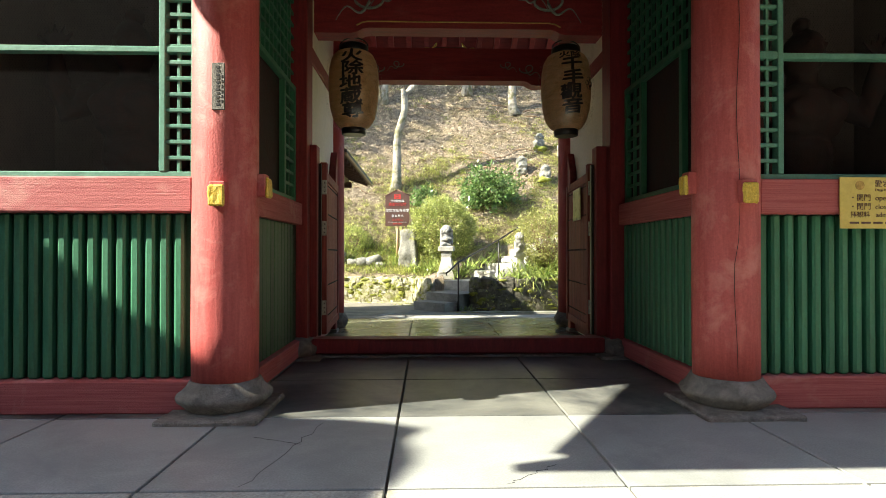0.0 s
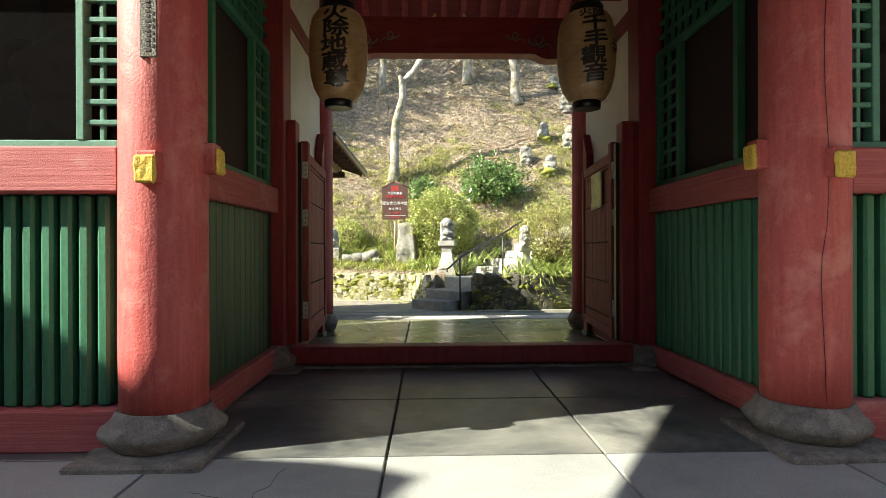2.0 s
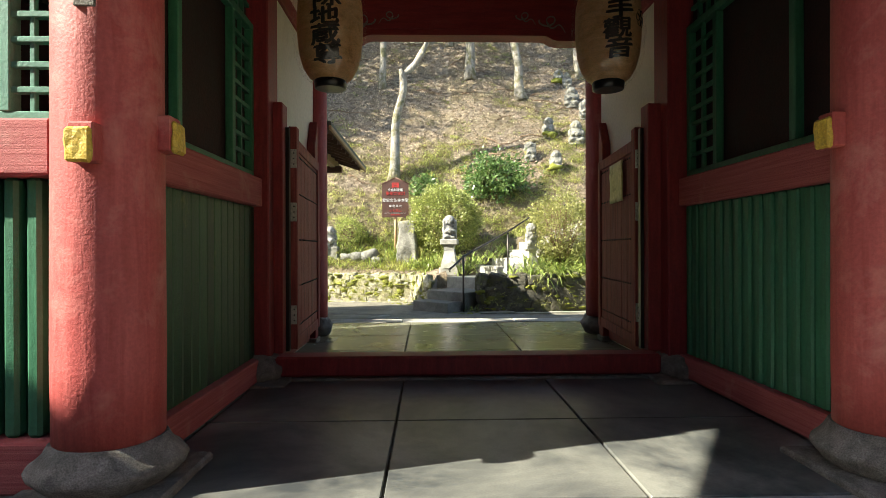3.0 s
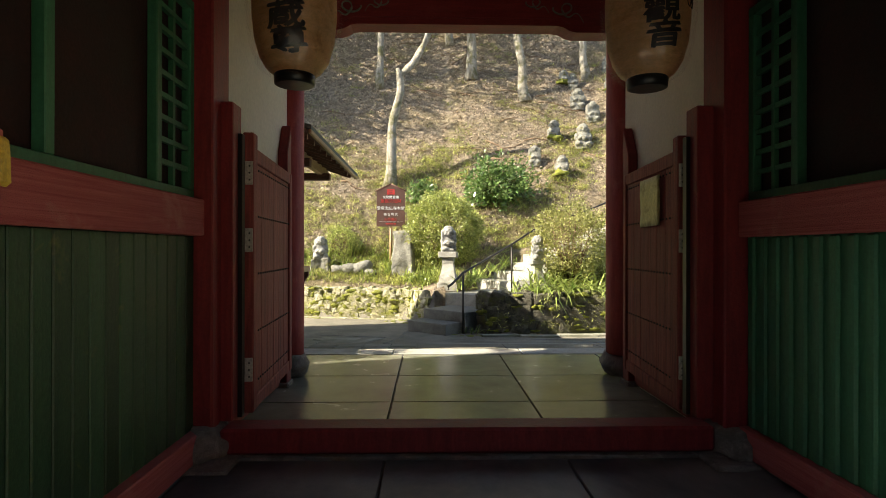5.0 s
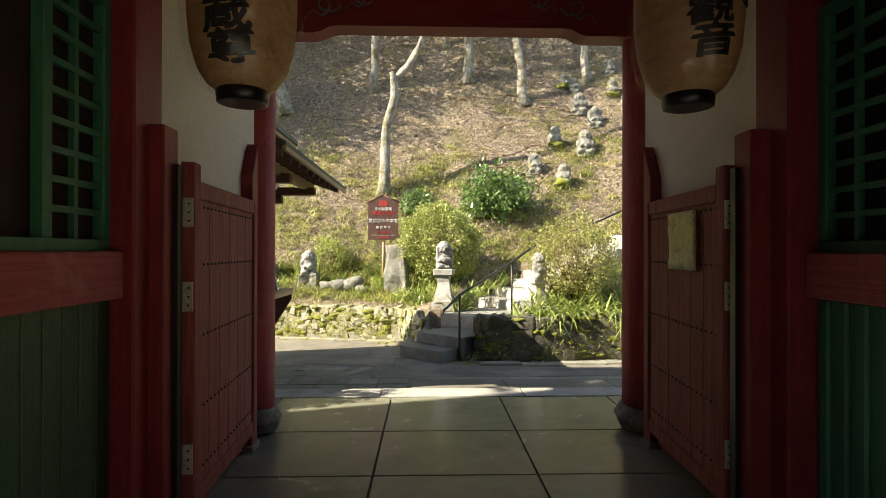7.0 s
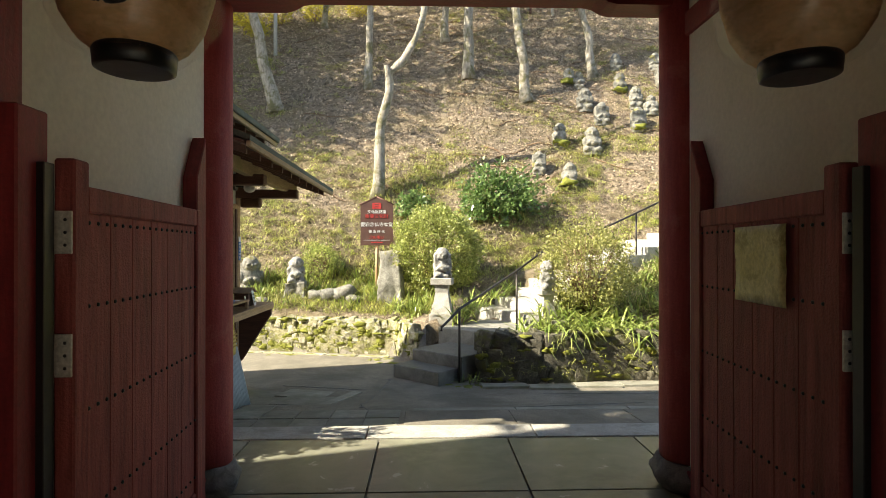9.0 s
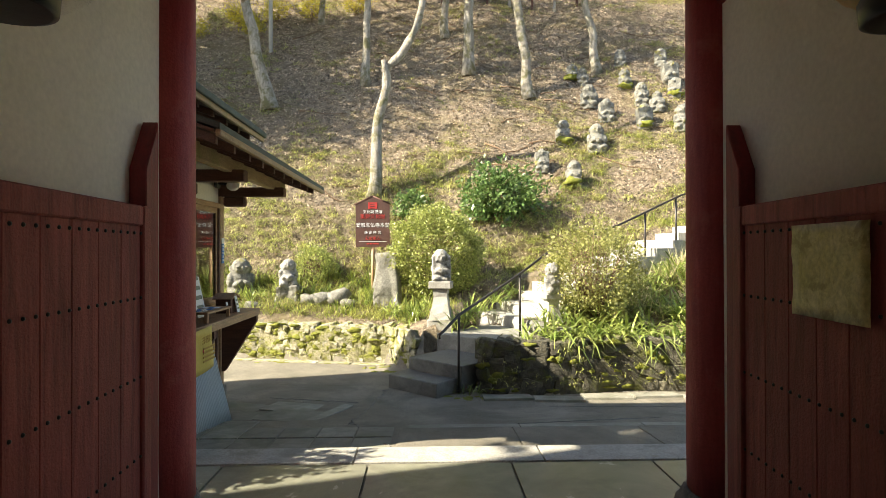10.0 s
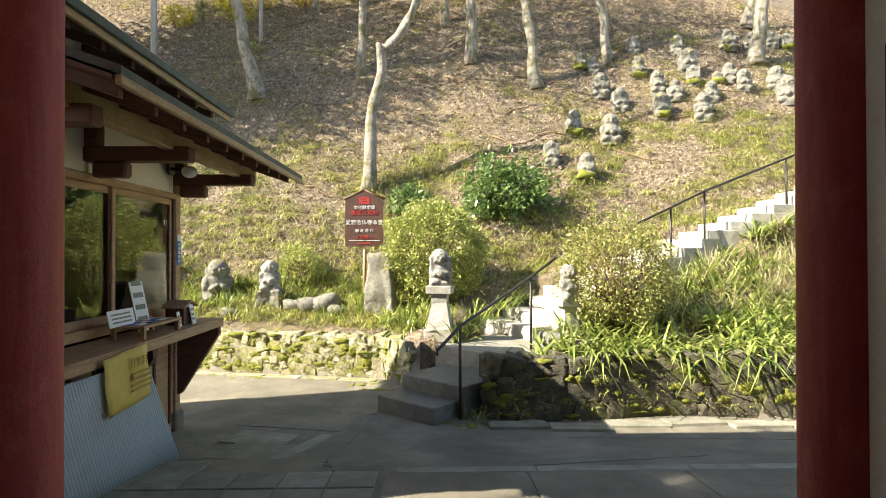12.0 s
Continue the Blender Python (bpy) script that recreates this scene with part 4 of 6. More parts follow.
for i in range(8):
    for j in range(3):
        if j < 2 or i < 4:
            paver(-3.0 + 0.4 * i, -2.6 + 0.4 * i, 11.24 + 0.4 * j, 11.64 + 0.4 * j, PAVER)
for i, (x0, x1) in enumerate(((-2.2, -1.5), (-1.5, -0.75))):
    paver(x0, x1, 12.5, 13.1, PAVER, 0.014, turn=-14)
    paver(x0 - 0.1, x1 - 0.12, 13.12, 13.7, PAVER, 0.01, turn=-14)
paver(-0.78, -0.62, 12.35, 13.5, PAVER, 0.016, turn=-20)
xs = [0.25, 1.5, 2.9, 4.2, 5.6, 7.0]
for x0, x1 in zip(xs, xs[1:]):
    paver(x0, x1, 11.24, 11.98, ASPHALT, 0.012)
    paver(x0 + 0.1, x1 + 0.1, 11.98, 12.14, PAVER, 0.014)
for i in range(9):
    x0 = 1.35 + 0.72 * i
    y = wall_y(x0 + 0.36) - 0.42 + 0.16 * max(0, 2.6 - x0) ** 2 * 0.3
    paver(x0, x0 + 0.72, y, y + 0.3, PAVER, 0.03, 0.008, turn=4 * math.sin(x0 * 2.1))
for i in range(12):
    x0 = -8 + 0.65 * i
    y = wall_y(x0 + 0.3) - 0.3
    paver(x0, x0 + 0.65, y, y + 0.24, STONE, 0.012, 0.008, turn=-11)

# cracks and patched seams in the lane
for k, (xa, ya, xb, yb) in enumerate(((-0.05, 14.4, -0.35, 12.4), (-0.35, 12.4, 0.2, 11.3), (1.6, 12.2, 3.4, 12.5), (-1.7, 13.9, -0.4, 13.6), (2.2, 13.3, 5.0, 13.1))):
    bm = bmesh.new()
    pts = []
    for i in range(25):
        x, y = xa + (xb - xa) * i / 24 + 0.09 * noise.noise(Vector((i * 0.7, k, 0))), ya + (yb - ya) * i / 24 + 0.05 * noise.noise(Vector((i * 0.9, k, 4)))
        pts.append((x, y, hill(x, y) + 0.001))
    tube(bm, pts, [0.006 + 0.004 * noise.noise(Vector((i * 0.8, k, 9))) for i in range(25)], 4)
    part("lane_crack", bm, STEP_DARK, lane)

# ---- retaining walls of rough stones ----
rng = random.Random(4)


def stone_mesh(seed, material, power=0.26):
    bm = bmesh.new()
    bmesh.ops.create_icosphere(bm, subdivisions=2, radius=1)
    for v in bm.verts:
        c = v.co
        for k in range(3):
            c[k] = math.copysign(abs(c[k]) ** power, c[k])
        v.co = c * (1 + 0.28 * noise.noise(c * 1.6 + Vector((seed, 0, seed))))
    me = bpy.data.meshes.new("stone")
    bm.to_mesh(me)
    bm.free()
    me.materials.append(material)
    return me


STONES = [stone_mesh(k * 3.7, STONE) for k in range(7)]
ROUND_STONES = [stone_mesh(k * 5.3, STATUE, 0.8) for k in range(5)]
for me in ROUND_STONES:
    me.polygons.foreach_set("use_smooth", [True] * len(me.polygons))
WET_SHADED_STONES = [stone_mesh(k * 2.9 + 1, WET_SHADED_STONE) for k in range(7)]


def stone(parent, x, y, z, sx, sy, sz, turn=0.0, name="stone", wet_shaded=False):
    ob = new(name, rng.choice(ROUND_STONES if name == "rock" else WET_SHADED_STONES if wet_shaded else STONES))
    ob.parent = parent
    ob.matrix_basis = pose(x, y, z, rng.uniform(-9, 9), rng.uniform(-22, 22), turn) @ Matrix.Diagonal((sx, sy, sz, 1))
    return ob


def retaining_wall(name, x0, x1, top, label, wet_shaded=False):
    w = setting(new(name), label, "wall")
    bm = bmesh.new()
    n = int((x1 - x0) / 0.08)
    pts = [(x0 + (x1 - x0) * i / n) for i in range(n + 1)]
    levels = [(0.0, -0.4)] + [(0.0, -0.25 + (top + 0.23) * j / 8) for j in range(9)] + [(0.5, top - 0.01), (0.5, -0.4)]
    rows = [[bm.verts.new((x, wall_y(x) + dy + (0.04 * noise.fractal(Vector((x * 4, z * 5, 2.0)), 0.8, 2, 3) + 0.02 if dy < 0.1 else 0), z)) for x in pts] for dy, z in levels]
    for a, b in zip(rows, rows[1:] + rows[:1]):
        for i in range(n):
            bm.faces.new((a[i], a[i + 1], b[i + 1], b[i])).smooth = True
    part("core", bm, WET_SHADED_STONE if wet_shaded else MORTAR, w)
    z = -0.22
    while z < top - 0.03:
        h = rng.uniform(0.1, 0.17) * (1.35 if wet_shaded else 1.0)
        x = x0
        while x < x1:
            wd = rng.uniform(0.09, 0.3) * (1.4 if wet_shaded else 1.0)
            sl = math.degrees(math.atan2(wall_y(x + wd) - wall_y(x), wd))
            up = rng.uniform(-0.05, 0.05)
            if rng.random() < 0.85:
                stone(w, x + wd / 2, wall_y(x + wd / 2) + rng.uniform(0.085, 0.115), min(top - 0.05, z + h / 2 + up), wd / 2 * 0.95, 0.085, h / 2 * rng.uniform(0.8, 1.35), sl + rng.uniform(-5, 5), wet_shaded=wet_shaded)
            x += wd * math.cos(radians(sl))
        z += h
    return w


retaining_wall("wall_retaining_west", -9.0, 0.35, 0.42, "low mossy rubble retaining wall along the lane")
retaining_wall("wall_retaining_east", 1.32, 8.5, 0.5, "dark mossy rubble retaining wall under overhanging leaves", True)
capw = setting(new("wall_coping"), "mossy broken capstones on the rubble wall", "wall")
for i in range(30):
    x = -8.6 + i * 0.3
    stone(capw, x, wall_y(x) + 0.24, 0.42, rng.uniform(0.12, 0.2), 0.13, rng.uniform(0.04, 0.08), -12)
for i in range(16):
    x = 1.5 + i * 0.45
    stone(capw, x, wall_y(x) + 0.25, 0.5, rng.uniform(0.15, 0.26), 0.15, 0.06, wet_shaded=True)


def moss_patch(at, sx, sy, sz, seed):
    bm = bmesh.new()
    bmesh.ops.create_icosphere(bm, subdivisions=2, radius=1)
    rough_up(bm, 0.75, 2.8, seed)
    bmesh.ops.transform(bm, matrix=pose(*at) @ Matrix.Diagonal((sx, sy, sz, 1)), verts=bm.verts)
    for f in bm.faces:
        f.smooth = True
    ob = part("moss", bm, MOSS)
    return tagged(ob, "yellow-green moss cushion on the wall and kerb", "moss", "moss cushions", "stuff")


for k in range(22):
    x = rng.uniform(-5.5, 0.2)
    moss_patch((x, wall_y(x) + rng.choice((0.03, 0.1, 0.28)), rng.choice((-0.12, 0.2, 0.44, 0.45))), rng.uniform(0.06, 0.2), 0.06, rng.uniform(0.02, 0.045), k)
for k in range(110):
    x = rng.uniform(-5.5, 0.3)
    moss_patch((x, wall_y(x) + 0.03, rng.uniform(-0.15, 0.42)), rng.uniform(0.04, 0.14), 0.03, rng.uniform(0.02, 0.07), k + 200)
for k in range(40):
    x = rng.uniform(1.35, 6.5)
    moss_patch((x, wall_y(x) + 0.02, rng.uniform(-0.15, 0.45)), rng.uniform(0.04, 0.13), 0.03, rng.uniform(0.02, 0.07), k + 400)
for k in range(24):
    x = rng.uniform(1.3, 3.6)
    moss_patch((x, wall_y(x) + rng.choice((0.05, 0.2)), rng.choice((-0.15, 0.3, 0.52))), rng.uniform(0.05, 0.15), 0.07, rng.uniform(0.02, 0.045), k + 40)
for k in range(34):
    x, y = rng.choice(((-0.35, 16.0), (-0.15, 15.6), (1.1, 13.8), (-2.4, 16.6)))
    moss_patch((x + rng.gauss(0, 0.16), y + rng.gauss(0, 0.12), -0.225), rng.uniform(0.03, 0.09), rng.uniform(0.03, 0.09), 0.014, k + 70)

# ---- stairs ----
stairs = setting(new("stairs"), "stone steps that climb the terrace and turn along the slope", "stairs")


def stair_block(origin, along, across, l0, l1, s0, s1, z0, z1, material):
    m = Matrix.Identity(4)
    m.col[0], m.col[1] = (*across, 0), (*along, 0)
    m.translation = origin
    bm = bmesh.new()
    box(bm, l0, l1, s0, s1, z0, z1, bevel=0.012)
    bmesh.ops.subdivide_edges(bm, edges=bm.edges, cuts=2, use_grid_fill=True)
    rough_up(bm, 0.012, 3.0, s0 + z1)
    bmesh.ops.transform(bm, matrix=m, verts=bm.verts)
    return part("step", bm, material, stairs)


stair_block(A, U, V, 0, 1.0, 0, 1.5, -0.4, -0.01, STEP_DARK)
stair_block(A, U, V, 0.0, 1.1, 0.45, 1.5, -0.4, 0.185, STEP_DARK)
stair_block(A, U, V, -0.25, 1.25, 1.4, 3.3, -0.3, 0.44, STEP_MID)
for l0, l1, s0, s1, z in ((-1.45, 0.15, -0.3, 0.6, 0.65), (-1.25, 0.4, 0.08, 0.9, 0.86), (-0.9, 0.62, 0.42, 1.2, 1.07)):
    stair_block(O2, d2, c2, l0, l1, s0, s1, z - 0.4, z, PALE_STONE)
z = 1.1
n = 7
run = D2.length / n
for k in range(1, n):
    z += 0.17
    stair_block(O2, d2, c2, -0.65, 0.65, k * run, (k + 1) * run + 0.3, z - 0.35, z, PALE_STONE)
for k in range(9):
    z += 0.165
    stair_block(O3, Vector((1, 0.03, 0)).normalized(), Vector((0.03, -1, 0)).normalized(), -0.6, 0.6, k * 0.42, k * 0.42 + 0.7, z - 0.35, z, PALE_STONE)

# handrail
rail = thing("handrail", (1.03, 14.04, -0.22), "dark iron pipe handrail beside the stone steps", "handrail")


def rail_run(pts, posts):
    o = Vector((1.03, 14.04, -0.22))
    bm = bmesh.new()
    tube(bm, [Vector(p) - o for p in pts], 0.022, 10)
    part("top_rail", bm, IRON, rail)
    for x, y, z0, z1 in posts:
        bm = bmesh.new()
        tube(bm, [Vector((x, y, z0)) - o, Vector((x, y, z1)) - o], 0.02, 10)
        ball(bm, Vector((x, y, z1 + 0.015)) - o, (0.026, 0.026, 0.026), 10, 6)
        part("post", bm, IRON, rail)


rail_run([(0.74, 13.74, 0.64), (0.735, 13.735, 0.7), (0.8, 13.8, 0.74), (1.03, 14.04, 0.94), (2.14, 15.24, 1.5), (2.75, 15.9, 1.85), (4.4, 16.75, 2.42), (5.84, 17.45, 3.02), (7.46, 17.52, 3.66), (9.6, 17.6, 4.5)],
         [(1.03, 14.04, -0.25, 0.93), (2.14, 15.24, 0.4, 1.49), (5.02, 17.05, 1.6, 2.66), (5.84, 17.45, 1.9, 3.0), (7.46, 17.52, 2.5, 3.64), (9.5, 17.6, 3.2, 4.45)])

# ---- stone figures ----


def worn(ob, voxel):
    md = ob.modifiers.new("worn", "REMESH")
    md.mode, md.voxel_size, md.use_smooth_shade = "VOXEL", voxel, True
    md = ob.modifiers.new("soft", "SMOOTH")
    md.iterations, md.factor = 3, 0.5


def stone_figure(seed, h):
    """A squat carved figure: base block, robed body, folded arms, big head. One plain mesh."""
    r = random.Random(seed)
    bm = bmesh.new()
    w = r.uniform(0.26, 0.33) * h
    lathe(bm, [(w * 1.0, -0.12 * h), (w * 1.08, 0.05 * h), (w * 1.0, 0.22 * h), (w * 0.97, 0.42 * h), (w * 0.85, 0.56 * h), (w * 0.5, 0.66 * h)], 18, (0, 0, 0), 1, 0.8)
    tilt = Euler((r.uniform(-0.2, 0.1), r.uniform(-0.18, 0.18), r.uniform(-0.5, 0.5))).to_matrix().to_4x4()
    hz = r.uniform(0.7, 0.76) * h
    hr = r.uniform(0.19, 0.25) * h
    ball(bm, (0, -0.02 * h, hz), (hr, hr * 0.95, hr * 1.12), 18, 12, tilt)
    for sx in (-1, 1):
        ball(bm, (sx * w * 0.8, -0.05 * h, 0.42 * h), (w * 0.34, w * 0.42, 0.19 * h), 10, 7)
        ball(bm, (sx * w * 0.42, -w * 0.78, 0.33 * h), (w * 0.45, w * 0.22, 0.07 * h), 10, 6, Euler((0, sx * 0.5, sx * 0.3)).to_matrix().to_4x4())
        ball(bm, (sx * hr, 0, hz), (0.05 * h, 0.06 * h, 0.09 * h), 8, 6)
        ball(bm, (sx * hr * 0.42, -hr * 0.88 - 0.02 * h, hz + 0.04 * h), (0.055 * h, 0.03 * h, 0.022 * h), 8, 5)
        ball(bm, (sx * w * 0.6, -w * 0.6, 0.1 * h), (w * 0.5, w * 0.45, 0.11 * h), 10, 6)
        ball(bm, (sx * hr * 0.5, -hr * 0.8, hz - 0.06 * h), (0.06 * h, 0.045 * h, 0.05 * h), 8, 5)
    ball(bm, (0, -hr - 0.02 * h, hz), (0.032 * h, 0.035 * h, 0.055 * h), 8, 6)
    ball(bm, (0, -hr * 0.9, hz - 0.09 * h), (0.07 * h, 0.03 * h, 0.018 * h), 8, 5)
    ball(bm, (0, 0, 0.55 * h), (w * 0.8, w * 0.6, 0.18 * h), 14, 9)
    if r.random() < 0.35:
        box(bm, -w, w, -w * 0.6, w * 0.7, -0.1 * h, 0.8 * h)
    if r.random() < 0.4:
        ball(bm, (0, -w * 0.95, 0.3 * h), (0.1 * h, 0.08 * h, 0.1 * h), 8, 6)
    rough_up(bm, 0.022 * h, 7.0 / h, seed)
    return bm


FIG_A = ((4.59, 22.15, 0.69), (5.51, 21.83, 0.75), (3.76, 21.16, 0.62), (4.5, 20.6, 0.66), (6.22, 23.12, 0.67), (5.89, 23.92, 0.77), (5.7, 25.28, 0.58), (5.99, 24.99, 0.62), (7.52, 25.55, 0.63),
         (7.25, 24.36, 0.64), (8.94, 25.47, 0.63), (8.86, 24.48, 0.82), (8.58, 23.53, 0.65), (7.43, 23.37, 0.72))
FIG_B = ((7.79, 23.02, 0.62), (7.2, 22.52, 0.72), (8.14, 22.06, 0.74), (8.75, 22.78, 0.6), (9.51, 23.93, 0.4), (9.86, 23.9, 0.64), (10.07, 23.44, 0.66), (10.98, 26.0, 0.78), (11.82, 26.08, 0.67),
         (12.95, 26.73, 0.62), (13.49, 26.71, 0.62), (11.22, 23.71, 0.77), (11.07, 22.96, 0.82))
for k, (x, y, h) in enumerate(FIG_A + FIG_B):
    ob = part("stone_statue", stone_figure(k + 1, h * 1.08), STATUE)
    worn(ob, 0.02)
    ob.matrix_world = pose(x, y, hill(x, y) - 0.03, -6, 0, 0.6 * math.degrees(math.atan2(x - 0.6, y - 7)) * -1 + rng.uniform(-14, 14))
    tagged(ob, "squat lichen-spotted stone figure set on the grassy slope", "statue", "stone figures")
    if k % 3 == 0:
        moss_patch((x, y - 0.1, hill(x, y) + 0.05), 0.25, 0.2, 0.12, k + 100)


def placed_figure(x, y, z, h, seed, label, turn=0, material=None):
    ob = part("stone_statue", stone_figure(seed, h), material or STATUE)
    worn(ob, 0.016)
    ob.matrix_world = pose(x, y, z, 0, 0, turn)
    return tagged(ob, label, "statue")


def rough_block(name, x, y, z, sx, sy, h, label, category, taper=0.85, seed=0.0, material=None, turn=0):
    bm = bmesh.new()
    box(bm, -sx / 2, sx / 2, -sy / 2, sy / 2, 0, h, bevel=0.03)
    bmesh.ops.subdivide_edges(bm, edges=bm.edges, cuts=4, use_grid_fill=True)
    for v in bm.verts:
        k = 1 - (1 - taper) * v.co.z / h
        v.co.x *= k
        v.co.y *= k
    rough_up(bm, 0.07, 3.0, seed)
    ob = part(name, bm, material or STATUE)
    ob.matrix_world = pose(x, y, z, 0, 0, turn)
    return tagged(ob, label, category)


rough_block("statue_block", -2.43, 17.9, 0.74, 0.5, 0.4, 0.42, "inscribed grey stone block under a seated figure", "stone block", 0.95, 2.2)
placed_figure(-2.43, 17.9, 1.14, 0.62, 61, "pale weathered stone figure seated on a block", 15, PALE_STATUE)
placed_figure(-3.58, 18.3, 0.9, 0.85, 62, "tall weathered stone figure with dark mossy back", 30)
rough_block("stone_stele", -0.25, 17.52, 0.65, 0.58, 0.36, 1.2, "rough upright stone slab beside the bushes", "stele", 0.8, 5.1, turn=-20)
bpy.data.objects["stone_stele"].modifiers.new("round", "BEVEL").width = 0.05
worn(bpy.data.objects["stone_stele"], 0.03)
# pedestal figure by the steps


def pedestal(x, y, z, turn, scale=1.0, wide=0.8):
    t = thing("stone_pedestal", (x, y, z), "pale waisted stone pedestal beside the steps", "pedestal", "pedestals", turn)
    for name, prof in (("foot_block", ((-0.24, 0.0), (0.24, 0.16))), ("cap_block", ((-0.21, 0.62), (0.21, 0.73)))):
        (a, z0), (b, z1) = prof
        boxed(name, (a * scale * wide, b * scale * wide, a * 0.85 * scale * wide, b * 0.85 * scale * wide, z0 * scale, z1 * scale), PALE_STONE, t, 0.012)
    bm = bmesh.new()
    lathe(bm, [(q * scale * wide, z * scale) for q, z in ((0.29, 0.16), (0.25, 0.28), (0.17, 0.5), (0.2, 0.62))], 4)
    bmesh.ops.transform(bm, matrix=pose(0, 0, 0, 0, 0, 45), verts=bm.verts)
    for f in bm.faces:
        f.smooth = False
    bmesh.ops.subdivide_edges(bm, edges=bm.edges, cuts=2, use_grid_fill=True)
    rough_up(bm, 0.01, 6, x)
    part("waist", bm, PALE_STONE, t)
    return t


pedestal(0.82, 16.05, 0.45, -10, 1.22)
placed_figure(0.82, 16.05, 1.34, 0.58, 71, "pale stone figure holding a bundle on a pedestal", 5, PALE_STATUE)
pedestal(2.66, 15.13, 0.52, 12, 0.9)
placed_figure(2.66, 15.13, 1.17, 0.55, 72, "sunlit pale stone figure on a pedestal", 25, PALE_STATUE)
rough_block("boundary_stone", 3.7, 16.5, 1.0, 0.4, 0.3, 0.5, "pale stone block behind the azalea", "stone block", 0.8, 8.0)
rocks = setting(new("rock_edging"), "mossy rounded rocks edging the planting bed", "rocks")
for x, y, sz in ((-1.95, 17.7, 0.15), (-1.68, 17.75, 0.2), (-1.35, 17.75, 0.22), (-1.1, 17.6, 0.14), (-3.1, 17.6, 0.12), (2.45, 14.75, 0.16), (2.75, 14.6, 0.14), (2.35, 14.9, 0.14)):
    stone(rocks, x, y, hill(x, y) + sz * 0.35, sz * 1.25, sz, sz * 0.8, name="rock")

# ---- sign board ----
sign = thing("sign_board", (-0.62, 18.0, 0.96), "dark brown gabled notice board on a single post", "sign", "", -1)
bm = bmesh.new()
tube(bm, [(0, 0.02, -0.1), (0, 0.02, 1.2)], 0.035, 10)
part("post", bm, TAN_WOOD, sign)
bm = bmesh.new()
prof = ((-0.37, 1.03), (0.37, 1.03), (0.37, 1.97), (0, 2.13), (-0.37, 1.97))
f = [bm.verts.new((x, -0.03, z)) for x, z in prof]
g = [bm.verts.new((x, 0.0, z)) for x, z in prof]
bm.faces.new(f)
bm.faces.new(g[::-1])
for i in range(5):
    bm.faces.new((f[i], g[i], g[(i + 1) % 5], f[(i + 1) % 5]))
board = part("board", bm, SIGN_BROWN, sign)
for s_ in (-1, 1):
    bm = bmesh.new()
    tube(bm, [(s_ * 0.4, -0.02, 1.955), (0, -0.02, 2.14)], 0.018, 6)
    part("roof_strip", bm, DARK_WOOD, sign)
bm = bmesh.new()
for i in range(3):
    box(bm, -0.08, 0.08, -0.036, -0.031, 1.87 + i * 0.05, 1.9 + i * 0.05)
box(bm, -0.1, -0.05, -0.036, -0.031, 1.86, 2.0)
box(bm, 0.05, 0.1, -0.036, -0.031, 1.86, 2.0)
part("emblem", bm, SIGN_RED, sign, "red square emblem")
for body, size, z, mt in (("文化財愛護", 0.085, 1.79, WHITE), ("重要文化財", 0.11, 1.69, SIGN_RED), ("愛宕念仏寺本堂", 0.105, 1.5, WHITE), ("鎌 倉 時 代", 0.075, 1.34, WHITE), ("火の用心", 0.085, 1.21, SIGN_RED)):
    lettering("lettering", body, size, mt, Matrix.Translation((0, -0.036, z)) @ pose(0, 0, 0, 90, 0, 0), sign)
boxed("rule_line", (-0.3, 0.3, -0.036, -0.031, 1.145, 1.152), WHITE, sign, 0)
for i in range(4):
    boxed("small_print", (-0.13 + 0.07 * i, -0.075 + 0.07 * i, -0.036, -0.031, 1.085, 1.11), SIGN_RED, sign, 0)

# ---- trees on the slope ----


